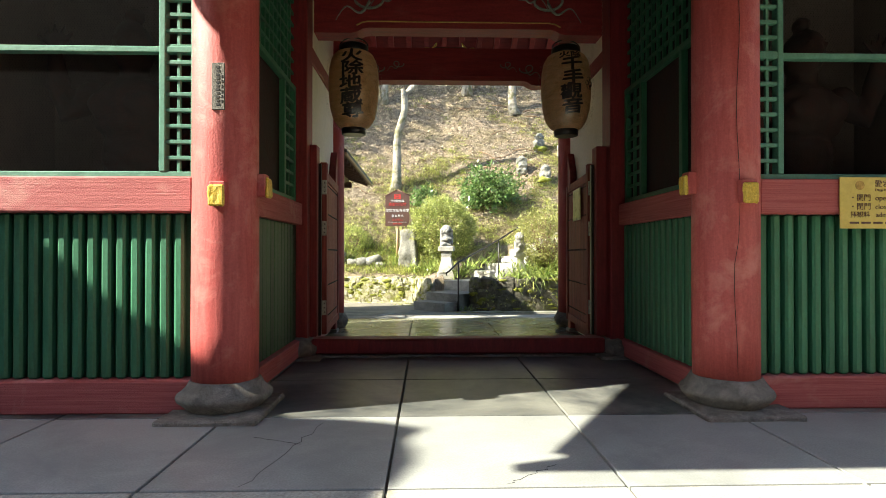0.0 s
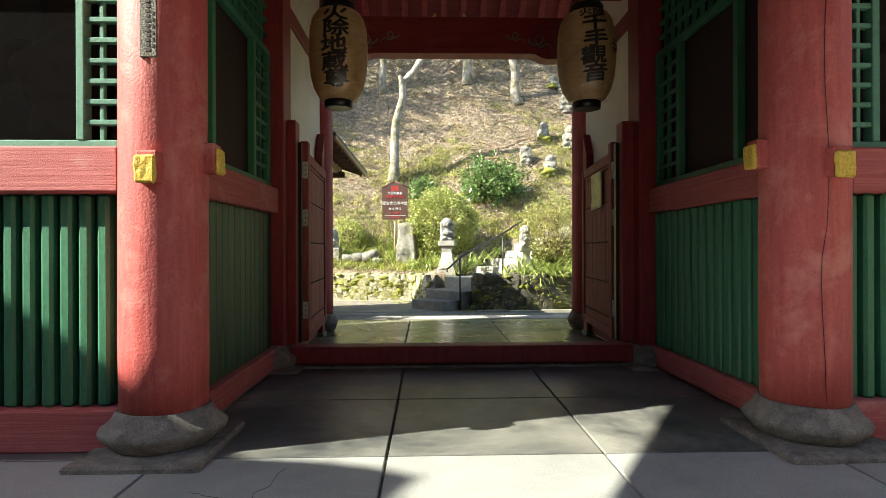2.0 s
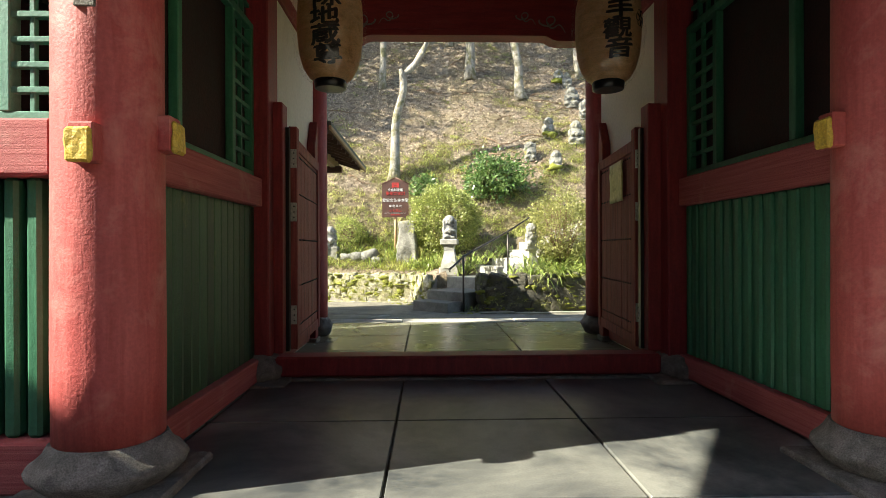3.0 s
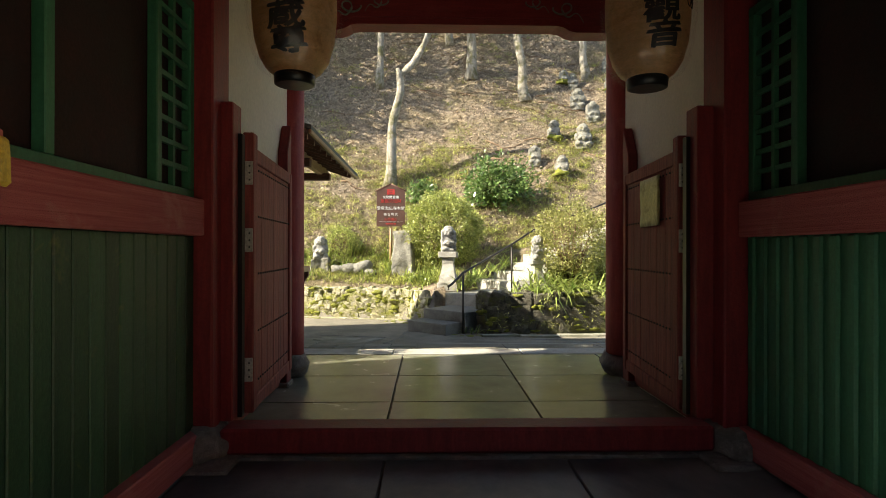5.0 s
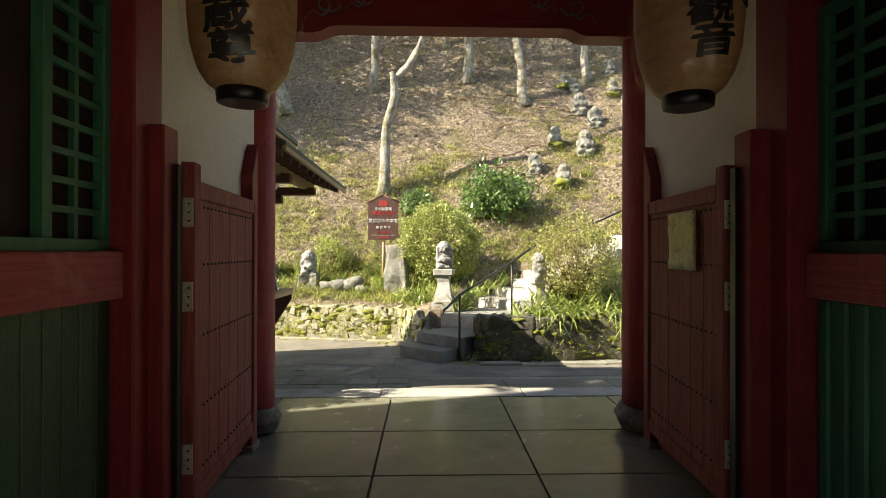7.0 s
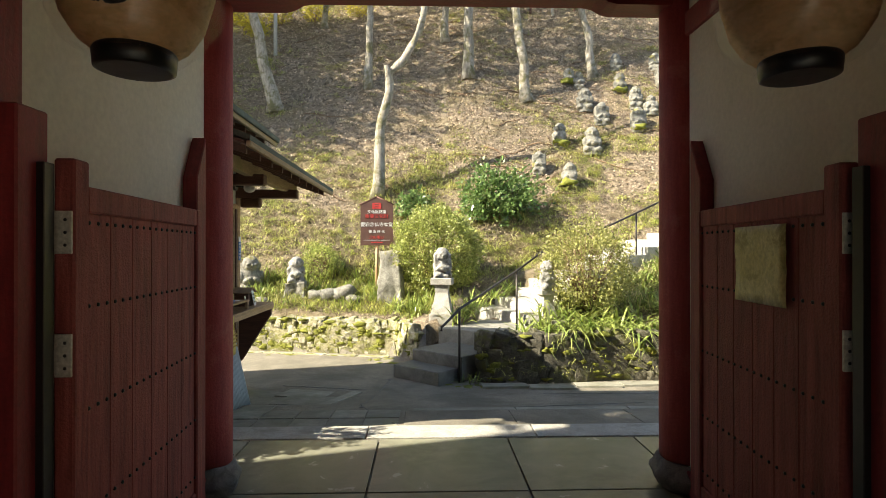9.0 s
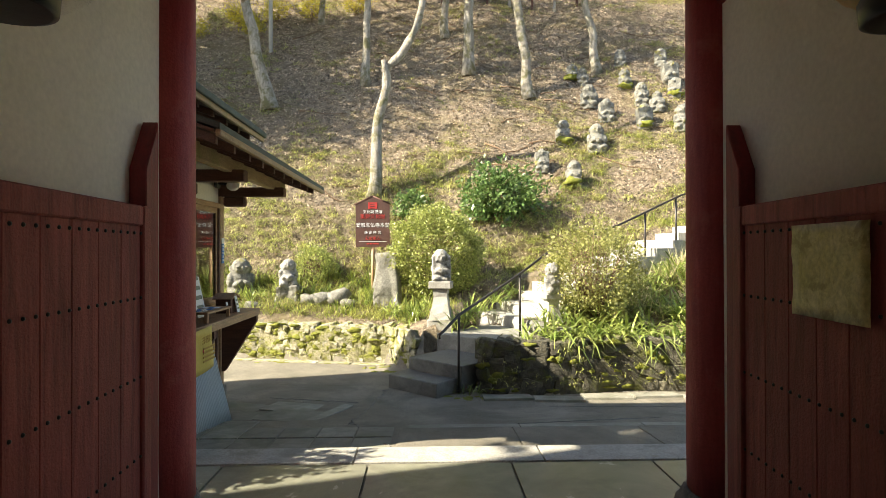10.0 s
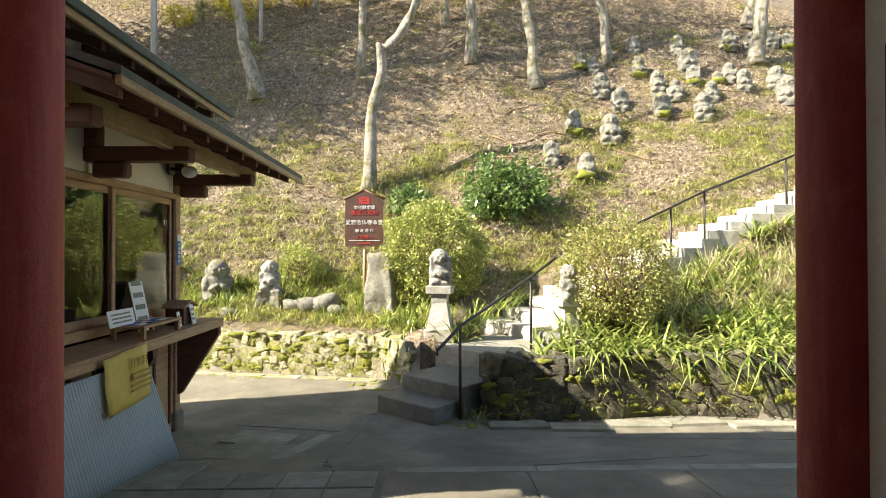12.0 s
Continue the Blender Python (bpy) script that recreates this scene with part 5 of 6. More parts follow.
def trunk_tree(name, x, y, r, pts, label, branches=5, seed=0, material=None, crown=0):
    """Tapered trunk along pts (offsets from the foot), limbs and twigs above."""
    rr = random.Random(seed)
    z = hill(x, y) - 0.15
    t = thing(name, (x, y, z), label, "tree", "slope trees")
    fine = []
    P = [Vector(p) for p in pts]
    for a, b in zip(P, P[1:]):
        k = max(2, int((b - a).length / 0.35))
        fine += [a.lerp(b, i / k) for i in range(k)]
    fine.append(P[-1])
    L = len(fine) - 1
    bm = bmesh.new()
    rad = [r * (1.0 - 0.6 * i / L) * (1 + 0.55 * math.exp(-i * 0.9)) for i in range(L + 1)]
    fine = [p + Vector((noise.noise(Vector((seed, i * 0.35, 0))), noise.noise(Vector((i * 0.35, seed, 5))), 0)) * r * 0.8 for i, p in enumerate(fine)]
    tube(bm, fine, rad, 14)
    rough_up(bm, r * 0.12, 4.0, seed)
    part("trunk", bm, material or BARK, t)
    for k in range(branches):
        i = int(L * rr.uniform(0.45, 0.98))
        a = rr.uniform(0, 6.28)
        d = Vector((math.cos(a), math.sin(a), rr.uniform(0.5, 1.2)))
        ln = rr.uniform(1.4, 3.2)
        bp = [fine[i] + d * ln * q + Vector((0, 0, 0.3 * q * q)) for q in (0, 0.3, 0.65, 1.0)]
        bm = bmesh.new()
        tube(bm, bp, [rad[i] * 0.55, rad[i] * 0.4, rad[i] * 0.25, 0.012], 7)
        for q in range(9):
            st = bp[1].lerp(bp[3], rr.random())
            dd = (d + Vector((rr.uniform(-1, 1), rr.uniform(-1, 1), rr.uniform(-0.3, 0.9)))).normalized()
            tube(bm, [st, st + dd * rr.uniform(0.4, 0.8), st + dd * rr.uniform(0.9, 1.4) + Vector((0, 0, 0.2))], [0.014, 0.009, 0.003], 4)
        part("limb", bm, material or BARK, t)
    # Twig crown above view, added to throw shade on the upper slope.
    if crown:
        bm = bmesh.new()
        top = fine[-1]
        for k in range(crown):
            p = top + Vector((rr.gauss(0, 1.9), rr.gauss(0, 1.7), rr.gauss(0.3, 1.0)))
            d = Vector((rr.uniform(-1, 1), rr.uniform(-1, 1), rr.uniform(-0.1, 1))).normalized()
            tube(bm, [p, p + d * 0.5, p + d * rr.uniform(0.8, 1.3) + Vector((0, 0, 0.15))], [0.03, 0.022, 0.006], 4)
        part("crown", bm, material or BARK, t, "dense bare twiggy crown, unseen, added to shade the slope")
    return t


pale = "bare pale-barked tree rooted in the leafy slope"
trunk_tree("bare_tree", -0.86, 20.64, 0.15, ((0, 0, 0), (0.02, 0, 0.9), (0.16, 0, 1.9), (0.26, 0.05, 3.0), (0.36, 0.05, 3.55), (0.75, 0.1, 3.95), (1.2, 0.15, 4.75), (1.45, 0.2, 6.0), (1.5, 0.3, 8.5)), "pale crooked tree with a snapped fork behind the sign", 6, 11)
ob = bpy.data.objects["bare_tree"]
bm = bmesh.new()
tube(bm, [(0.34, 0.05, 3.3), (0.3, 0.0, 3.6), (0.26, -0.02, 3.75)], [0.11, 0.08, 0.06], 10)
rough_up(bm, 0.02, 6, 2)
part("snapped_stub", bm, BARK, ob, "pale snapped branch stub")
for k, (x, y, r, lx, nb) in enumerate(((-4.49, 23.9, 0.21, -0.9, 5), (-1.53, 25.0, 0.14, 0.05, 5), (2.06, 25.36, 0.19, 0.0, 6), (4.02, 24.34, 0.18, -0.5, 6), (6.69, 25.59, 0.15, -0.6, 5), (11.63, 25.37, 0.24, 0.3, 5),
                                       (13.09, 28.45, 0.25, 0.8, 4), (1.3, 27.76, 0.14, 0.0, 4), (-3.71, 28.62, 0.11, 0.1, 4))):
    trunk_tree("bare_tree", x, y, r, ((0, 0, 0), (lx * 0.35, 0, 1.4), (lx * 0.8, 0, 3.0), (lx * 1.1, 0.1, 5.0), (lx * 1.2, 0.2, 8.0)), pale, nb + 2, 20 + k, None, 850 if k in (0, 1, 8) else 200)
for x, y, r in ((-5.28, 26.77, 0.075), (-8.18, 25.08, 0.1)):
    t = thing("utility_pole", (x, y, hill(x, y) - 0.2), "slim grey utility pole on the slope", "pole", "poles")
    bm = bmesh.new()
    tube(bm, [(0, 0, 0), (0, 0, 7)], [r, r * 0.85], 14)
    part("shaft", bm, CONCRETE_POLE, t)
    for z in (3.2, 3.35, 3.5):
        bm = bmesh.new()
        lathe(bm, [(r * 1.15, 0), (r * 1.15, 0.04)], 14, (0, 0, z))
        part("band", bm, STEEL, t)

# cables from the far pole
cb = thing("overhead_cable", (-8.18, 25.08, hill(-8.18, 25.08) + 3.4), "thin dark cables strung from the grey pole", "cable")
for k, (dx, dy, dz) in enumerate(((-6, 0.5, 1.2), (-6, -0.4, 0.6), (7, 3.5, 5.0))):
    bm = bmesh.new()
    tube(bm, [(dx * q, dy * q, dz * q - 0.7 * q * (1 - q) - 0.12 * k) for q in [i / 14 for i in range(15)]], 0.012, 5)
    part("wire", bm, BLACK, cb)

# fallen sticks on the slope
for k in range(70):
    x, y = rng.uniform(-7, 11), rng.uniform(19.5, 29)
    a = rng.uniform(-0.6, 0.6)
    ln = rng.uniform(0.5, 1.8)
    bm = bmesh.new()
    pts = []
    for q in range(5):
        px, py = x + math.cos(a) * ln * q / 4, y + math.sin(a) * ln * q / 4 + 0.06 * math.sin(q * 2)
        pts.append((px, py, hill(px, py) + 0.04))
    tube(bm, pts, [0.02, 0.018, 0.015, 0.011, 0.005], 5)
    tagged(part("fallen_stick", bm, TWIG), "dry fallen stick lying on the slope", "stick", "fallen sticks")

# timber terrace fence along the top of the slope
fence = thing("terrace_fence", (3.2, 30.3, 12.9), "dark timber footing and rail at the top of the slope", "fence")
for i in range(9):
    boxed("post", (-4.0 + i * 1.0, -3.9 + i * 1.0, -0.05, 0.05, -0.6, 1.0), PALE_STONE if i % 2 else DARK_WOOD, fence, 0.01)
for z in (0.15, 0.8):
    boxed("rail", (-4.1, 4.2, -0.12, -0.05, z, z + 0.12), DARK_WOOD, fence, 0.01)

# ---- ticket house beside the lane ----
house = thing("ticket_house", (-2.35, 13.83, -0.22), "small timber ticket house with white plaster and sliding windows", "house")
HB = Vector((-2.35, 13.83, -0.22))


def hpart(name, dims, material, bevel=0.006, label="", parent=None):
    x0, x1, y0, y1, z0, z1 = dims
    return boxed(name, (x0 - HB.x, x1 - HB.x, y0 - HB.y, y1 - HB.y, z0 - HB.z, z1 - HB.z), material, parent or house, bevel, label)


HW, HN, HS = -2.35, 13.83, 10.6
hpart("lower_wall", (HW - 0.08, HW - 0.01, HS, HN - 0.1, -0.22, 1.02), TAN_WOOD)
for i in range(9):
    hpart("wall_batten", (HW - 0.01, HW + 0.012, HS + 0.1 + i * 0.36, HS + 0.14 + i * 0.36, -0.1, 1.0), DARK_WOOD, 0.003)
hpart("foot_stone", (HW - 0.12, HW + 0.05, HN - 0.16, HN + 0.04, -0.3, 0.0), GRANITE, 0.02)
hpart("corner_post", (HW - 0.1, HW + 0.02, HN - 0.12, HN, -0.0, 3.0), TAN_WOOD)
hpart("upper_wall", (HW - 0.08, HW - 0.012, HS, HN - 0.12, 2.55, 3.25), PLASTER)
hpart("head_beam", (HW - 0.09, HW + 0.02, HS, HN - 0.12, 2.49, 2.56), TAN_WOOD)
hpart("sill_beam", (HW - 0.09, HW + 0.02, HS, HN - 0.12, 1.1, 1.19), TAN_WOOD)
# Dark wood stands in for the dim room behind the panes.
hpart("back_wall", (-6.5, HW - 0.1, HN - 0.1, HN - 0.02, -0.22, 3.6), DARK_WOOD, 0)
hpart("near_wall", (-6.5, HW - 0.1, HS, HS + 0.08, -0.22, 3.6), DARK_WOOD, 0)
hpart("west_wall", (-6.58, -6.5, HS, HN, -0.22, 3.6), DARK_WOOD, 0)
hpart("house_ceiling", (-6.5, HW - 0.1, HS, HN, 3.3, 3.36), DARK_WOOD, 0)
hpart("house_floor", (-6.5, HW - 0.1, HS, HN, -0.22, 0.3), DARK_WOOD, 0)
# Unseen gable end, added to block sun from the lane by the wall.
bm = bmesh.new()
prof = ((HW - 0.1, 3.5), (HW - 0.1, 3.74), (-6.5, 5.2), (-6.5, 3.5))
for y in (HN - 0.1, HN - 0.02):
    bm.faces.new([bm.verts.new((x - HB.x, y - HB.y, z - HB.z)) for x, z in prof])
lo, hi = list(bm.faces)[0].verts[:], list(bm.faces)[1].verts[:]
for i in range(4):
    bm.faces.new((lo[i], lo[(i + 1) % 4], hi[(i + 1) % 4], hi[i]))
part("gable_wall", bm, PLASTER, house)
# sliding windows
for k, (y0, y1, dx) in enumerate(((12.45, 13.68, 0.0), (11.2, 12.5, -0.03), (10.62, 11.25, 0.0))):
    x0 = HW - 0.045 + dx
    w = hpart("window", (x0, x0 + 0.035, y0, y0 + 0.06, 1.19, 2.49), TAN_WOOD)
    hpart("stile", (x0, x0 + 0.035, y1 - 0.06, y1, 1.19, 2.49), DARK_WOOD if k == 1 else TAN_WOOD, parent=w)
    hpart("top_rail", (x0, x0 + 0.035, y0 + 0.06, y1 - 0.06, 2.42, 2.49), TAN_WOOD, parent=w)
    hpart("bottom_rail", (x0, x0 + 0.035, y0 + 0.06, y1 - 0.06, 1.19, 1.27), TAN_WOOD, parent=w)
    pane = hpart("pane", (x0 + 0.014, x0 + 0.019, y0 + 0.06, y1 - 0.06, 1.27, 2.42), GLASS, 0, parent=w)
    pane.visible_shadow = False
hpart("window_post", (HW - 0.09, HW + 0.015, HN - 0.17, HN - 0.12, 1.19, 2.49), DARK_WOOD)
# counter shelf and brackets
hpart("counter", (HW - 0.01, -1.86, 10.6, 13.95, 1.02, 1.075), TAN_WOOD, 0.006, "worn tan counter board")
hpart("counter_lip", (-1.875, -1.845, 10.6, 13.9, 0.98, 1.05), TAN_WOOD)


def bracket(y):
    bm = bmesh.new()
    prof = ((0.0, 1.0), (0.5, 1.0), (0.5, 0.9), (0.06, 0.2), (0.0, 0.2))
    a = [bm.verts.new((HW + x - HB.x, y - HB.y, z - HB.z)) for x, z in prof]
    b = [bm.verts.new((HW + x - HB.x, y + 0.08 - HB.y, z - HB.z)) for x, z in prof]
    bm.faces.new(a)
    bm.faces.new(b[::-1])
    for i in range(5):
        bm.faces.new((a[i], b[i], b[(i + 1) % 5], a[(i + 1) % 5]))
    part("bracket", bm, DARK_WOOD, house)


bracket(13.75)
bracket(12.2)
bracket(10.8)


# eaves: two roofs, rafters, purlins
def roof_plane(name, xe, ze, xi, zi, y0, y1, th, material):
    bm = bmesh.new()
    a = [bm.verts.new((x - HB.x, y - HB.y, z - HB.z)) for x, y, z in ((xe, y0, ze), (xe, y1, ze), (xi, y1, zi), (xi, y0, zi), (xe, y0, ze + th), (xe, y1, ze + th), (xi, y1, zi + th), (xi, y0, zi + th))]
    for f in ((0, 1, 2, 3), (4, 7, 6, 5), (0, 4, 5, 1), (1, 5, 6, 2), (2, 6, 7, 3), (3, 7, 4, 0)):
        bm.faces.new([a[i] for i in f])
    return part(name, bm, material, house)


def rafters(xe, ze, xi, zi, y0, y1, step, w, h):
    n = int((y1 - y0) / step)
    for i in range(n + 1):
        y = y0 + i * step
        bm = bmesh.new()
        a = [bm.verts.new((x - HB.x, yy - HB.y, z - HB.z)) for yy in (y, y + w) for x, z in ((xe, ze - h), (xe, ze - 0.004), (xi, zi - 0.004), (xi, zi - h))]
        for f in ((0, 1, 2, 3), (7, 6, 5, 4), (0, 4, 5, 1), (1, 5, 6, 2), (2, 6, 7, 3), (3, 7, 4, 0)):
            bm.faces.new([a[i] for i in f])
        part("rafter", bm, DARK_WOOD, house)


roof_plane("lower_roof", -1.05, 2.84, -2.4, 3.3, 10.2, 14.57, 0.05, COPPER)
roof_plane("lower_boarding", -1.1, 2.815, -2.4, 3.262, 10.2, 14.53, 0.025, DARK_WOOD)
rafters(-1.12, 2.815, -2.35, 3.24, 10.3, 14.4, 0.42, 0.05, 0.075)
hpart("eave_fascia", (-1.085, -1.045, 10.2, 14.57, 2.785, 2.84), EAVE_WOOD)
roof_plane("upper_roof", -1.9, 3.62, -6.9, 5.4, 10.2, 14.3, 0.07, COPPER)
roof_plane("upper_boarding", -1.95, 3.595, -4.2, 4.37, 10.2, 14.26, 0.025, DARK_WOOD)
rafters(-2.0, 3.59, -3.2, 4.01, 10.3, 14.2, 0.45, 0.055, 0.085)
hpart("upper_fascia", (-1.94, -1.9, 10.2, 14.3, 3.54, 3.61), EAVE_WOOD)
hpart("gutter_strip", (-1.9, -1.86, 10.2, 14.3, 3.6, 3.68), COPPER)
hpart("clerestory", (-2.5, -2.44, HS, HN, 3.3, 4.1), PLASTER, 0)
hpart("wall_plate", (-2.44, -2.3, 10.3, 14.2, 3.12, 3.27), DARK_WOOD, 0.01)
hpart("eave_purlin", (-1.68, -1.58, 10.3, 14.3, 2.76, 2.94), EAVE_WOOD, 0.01, "mossy pale eave purlin")
for y in (13.7, 12.0, 10.6):
    hpart("bracket_arm", (-2.4, -1.45, y, y + 0.14, 2.66, 2.79), DARK_WOOD, 0.012)
    hpart("bracket_block", (-2.3, -2.0, y + 0.01, y + 0.13, 2.52, 2.66), DARK_WOOD, 0.02)
    hpart("strut", (-2.36, -2.24, y, y + 0.12, 2.79, 3.14), DARK_WOOD, 0.01)

# wall lamp
lamp = thing("wall_lamp", (-2.3, 13.5, 2.82), "small round white wall lamp under the eave", "lamp")
bm = bmesh.new()
lathe(bm, [(0.07, -0.02), (0.075, 0.02)], 18)
bmesh.ops.transform(bm, matrix=pose(0, 0, 0, 0, 90, 0), verts=bm.verts)
part("back_plate", bm, BLACK, lamp)
bm = bmesh.new()
tube(bm, [(0.0, 0, 0), (0.16, 0.02, -0.01)], 0.02, 8)
part("arm", bm, BLACK, lamp)
bm = bmesh.new()
ball(bm, (0.2, 0.03, -0.03), (0.085, 0.085, 0.07), 18, 12)
part("globe", bm, WHITE, lamp, "white opal glass globe")

# blue and white plate on the post
bp = thing("blue_plate", (HW + 0.024, 13.77, 1.72), "narrow blue and white enamel plate on the post", "plate")
boxed("plate", (0, 0.006, -0.045, 0.045, 0, 0.28), BLUE, bp, 0.001)
boxed("white_head", (0, 0.007, -0.045, 0.045, 0.281, 0.36), WHITE, bp, 0.001)
for i in range(5):
    boxed("plate_mark", (0.006, 0.008, -0.018, 0.018, 0.03 + i * 0.05, 0.062 + i * 0.05), WHITE, bp, 0)

# leaning corrugated sheet
sheet = thing("corrugated_sheet", (-1.95, 11.9, -0.12), "pale blue corrugated sheet leaning against the counter", "sheet")
o = Vector((-1.95, 11.9, -0.12))
TL, TR, BR, BL = Vector((-1.83, 10.6, 0.97)), Vector((-1.83, 12.02, 0.93)), Vector((-1.8, 12.6, -0.14)), Vector((-1.98, 11.2, -0.12))
bm = bmesh.new()
n = 220
nrm = (TR - TL).cross(BL - TL).normalized()
cols = []
for i in range(n + 1):
    q = i / n
    w = nrm * 0.013 * math.sin(q * 2 * math.pi * 42)
    cols.append([bm.verts.new(TL.lerp(TR, q).lerp(BL.lerp(BR, q), k / 3) + w - o) for k in range(4)])
for a, b in zip(cols, cols[1:]):
    for k in range(3):
        bm.faces.new((a[k], b[k], b[k + 1], a[k + 1])).smooth = True
sh = part("panel", bm, CORRUGATED, sheet)
sh.modifiers.new("thick", "SOLIDIFY").thickness = 0.002

# yellow notice on the sheet
fy = thing("fee_notice", (-1.81, 11.9, 0.62), "yellow plastic-covered notice hung from the counter edge", "notice")
bm = bmesh.new()
vs = [[bm.verts.new((0.006 * math.sin(j * 1.3 + i) + 0.02, -0.58 + 0.08 * i + 0.012 * j, 0.43 - 0.066 * j + 0.004 * i)) for j in range(8)] for i in range(9)]
for i in range(8):
    for j in range(7):
        bm.faces.new((vs[i][j], vs[i + 1][j], vs[i + 1][j + 1], vs[i][j + 1])).smooth = True
part("sheet", bm, NOTE, fy).modifiers.new("thick", "SOLIDIFY").thickness = 0.002
lettering("notice_title", "拝観料", 0.09, OCHRE, Matrix.Translation((0.042, -0.1, 0.33)) @ pose(0, 0, 0, 90, 0, 90), fy, 0.001)
for i in range(4):
    boxed("notice_bar", (0.036, 0.041, -0.2, 0.12, 0.1 + i * 0.045, 0.118 + i * 0.045), OCHRE, fy, 0)
bm = bmesh.new()
ball(bm, (0.04, -0.2, 0.22), (0.004, 0.018, 0.018), 10, 6)
part("red_dot", bm, SIGN_RED, fy)

# things on the counter
tray = thing("charm_stand", (-2.05, 12.5, 1.077), "low wooden stand with small charms on the counter", "stand")
boxed("board", (-0.16, 0.16, -0.38, 0.38, 0.1, 0.125), TAN_WOOD, tray, 0.004)
for x in (-0.13, 0.13):
    for y in (-0.34, 0.34):
        boxed("leg", (x - 0.02, x + 0.02, y - 0.02, y + 0.02, 0.0, 0.1), TAN_WOOD, tray, 0.003)
for i in range(9):
    o1 = boxed("paper_charm", (-0.1 + 0.07 * (i % 3), -0.05 + 0.07 * (i % 3), -0.32 + 0.2 * (i // 3), -0.2 + 0.2 * (i // 3), 0.127, 0.133), BLUE if i % 2 else WHITE, None, 0.001)
    o1.matrix_world = tray.matrix_world
    tagged(o1, "small paper charm lying on the wooden stand", "charm", "paper charms")


def card(x, y, z, w, h, turn, material, label, bars=3):
    t = thing("price_card", (x, y, z), label, "card", "cards", turn)
    boxed("card", (-0.004, 0.004, -w / 2, w / 2, 0, h), material, t, 0.001, m=pose(0, 0, 0, 0, -12, 0))
    for i in range(bars):
        boxed("print_bar", (0.005, 0.0065, -w * 0.38, w * 0.36, h * (0.2 + 0.24 * i), h * (0.3 + 0.24 * i)), GREY_INK, t, 0, m=pose(0, 0, 0, 0, -12, 0))


card(-2.12, 12.2, 1.2, 0.42, 0.15, 0, WHITE, "white printed card propped on the stand")
card(-1.98, 13.05, 1.08, 0.1, 0.16, 10, WHITE, "white price card on the counter")
card(-1.95, 13.32, 1.08, 0.12, 0.22, 5, WHITE, "tall white price card by the box")
card(-1.98, 11.0, 1.08, 0.2, 0.3, -20, OLD_NOTE, "leaflet in a clear stand on the counter")
card(-2.2, 12.75, 1.08, 0.25, 0.5, 0, WHITE, "large leaning notice behind the stand", 4)
bx = thing("offering_box", (-2.1, 13.3, 1.077), "small brown wooden roofed box on the counter", "box")
boxed("body", (-0.1, 0.1, -0.13, 0.13, 0, 0.18), DARK_WOOD, bx, 0.005)
for s in (-1, 1):
    boxed("roof_board", (-0.13, 0.13, *sorted((0, s * 0.18)), 0.0, 0.015), TAN_WOOD, bx, 0.003, m=pose(0, 0, 0.25, -s * 22, 0, 0))

# ---- planting ----
gen = np.random.default_rng(7)


def blades(roots, lengths, widths, leans, droop, spread=1.0):
    """Curved tapering blades from roots; returns vertices and faces."""
    n = len(roots)
    ang = gen.uniform(0, 2 * np.pi, n)
    out = np.stack([np.cos(ang), np.sin(ang), np.zeros(n)], 1) * leans[:, None]
    side = np.stack([-np.sin(ang), np.cos(ang), np.zeros(n)], 1) * widths[:, None] / 2
    up = np.array([0, 0, 1.0])
    rise = np.sqrt(np.maximum(0.05, 1 - leans ** 2))
    rows = []
    steps = (0.0, 0.3, 0.62, 1.0)
    for q, wd in zip(steps, (0.7, 1.0, 0.8, 0.0)):
        c = roots + out * (q * lengths)[:, None] + up * ((rise * q * 1.15 - droop * q * q) * lengths)[:, None]
        rows.append((c - side * wd, c + side * wd))
    v = np.stack([rows[0][0], rows[0][1], rows[1][1], rows[1][0], rows[2][1], rows[2][0], rows[3][0]], 1).reshape(-1, 3)
    k = (7 * np.arange(n)).tolist()
    faces = [f for a in k for f in ((a, a + 1, a + 2, a + 3), (a + 3, a + 2, a + 4, a + 5), (a + 5, a + 4, a + 6))]
    return v.tolist(), faces


def tufts(name, material, spots, per, length, width, lean, droop, scatter, label):
    pts = np.repeat(np.array(spots), per, axis=0)
    n = len(pts)
    pts[:, :2] += gen.normal(0, scatter, (n, 2))
    L = gen.uniform(*length, n)
    v, f = blades(pts, L, gen.uniform(*width, n), gen.uniform(*lean, n), gen.uniform(*droop, n))
    ob = cloud(name, material, v, f, "", "")
    return tagged(ob, label, "plants", kind="stuff")


def sow(n, x0, x1, y0, y1, keep):
    out = []
    for x, y in zip(gen.uniform(x0, x1, n), gen.uniform(y0, y1, n)):
        if y > wall_y(x) + 0.45 and gen.random() < keep(x, y) and not on_stairs(x, y):
            out.append((x, y, hill(x, y) - 0.02))
    return out


def on_stairs(x, y):
    p = Vector((x, y, 0)) - A
    if -0.3 < p.dot(V) < 1.45 and 0 < p.dot(U) < 3.6:
        return True
    q = Vector((x, y, 0)) - O2
    if -1.5 < q.dot(c2) < 0.7 and -0.9 < q.dot(d2) < 1.2:
        return True
    if abs(q.dot(c2)) < 0.7 and -0.2 < q.dot(d2) < D2.length + 0.4:
        return True
    return x > O3.x - 0.1 and abs(y - O3.y - 0.03 * (x - O3.x)) < 0.65


def green_of(x, y):
    n = noise.fractal(Vector((x * 0.45, y * 0.45, 8.0)), 0.8, 2, 3)
    low = 1 - smooth(20.0, 23.5, y - 0.28 * max(0, x - 2))
    return min(1, max(0.02, low * 0.75 + 1.5 * n - 0.08))


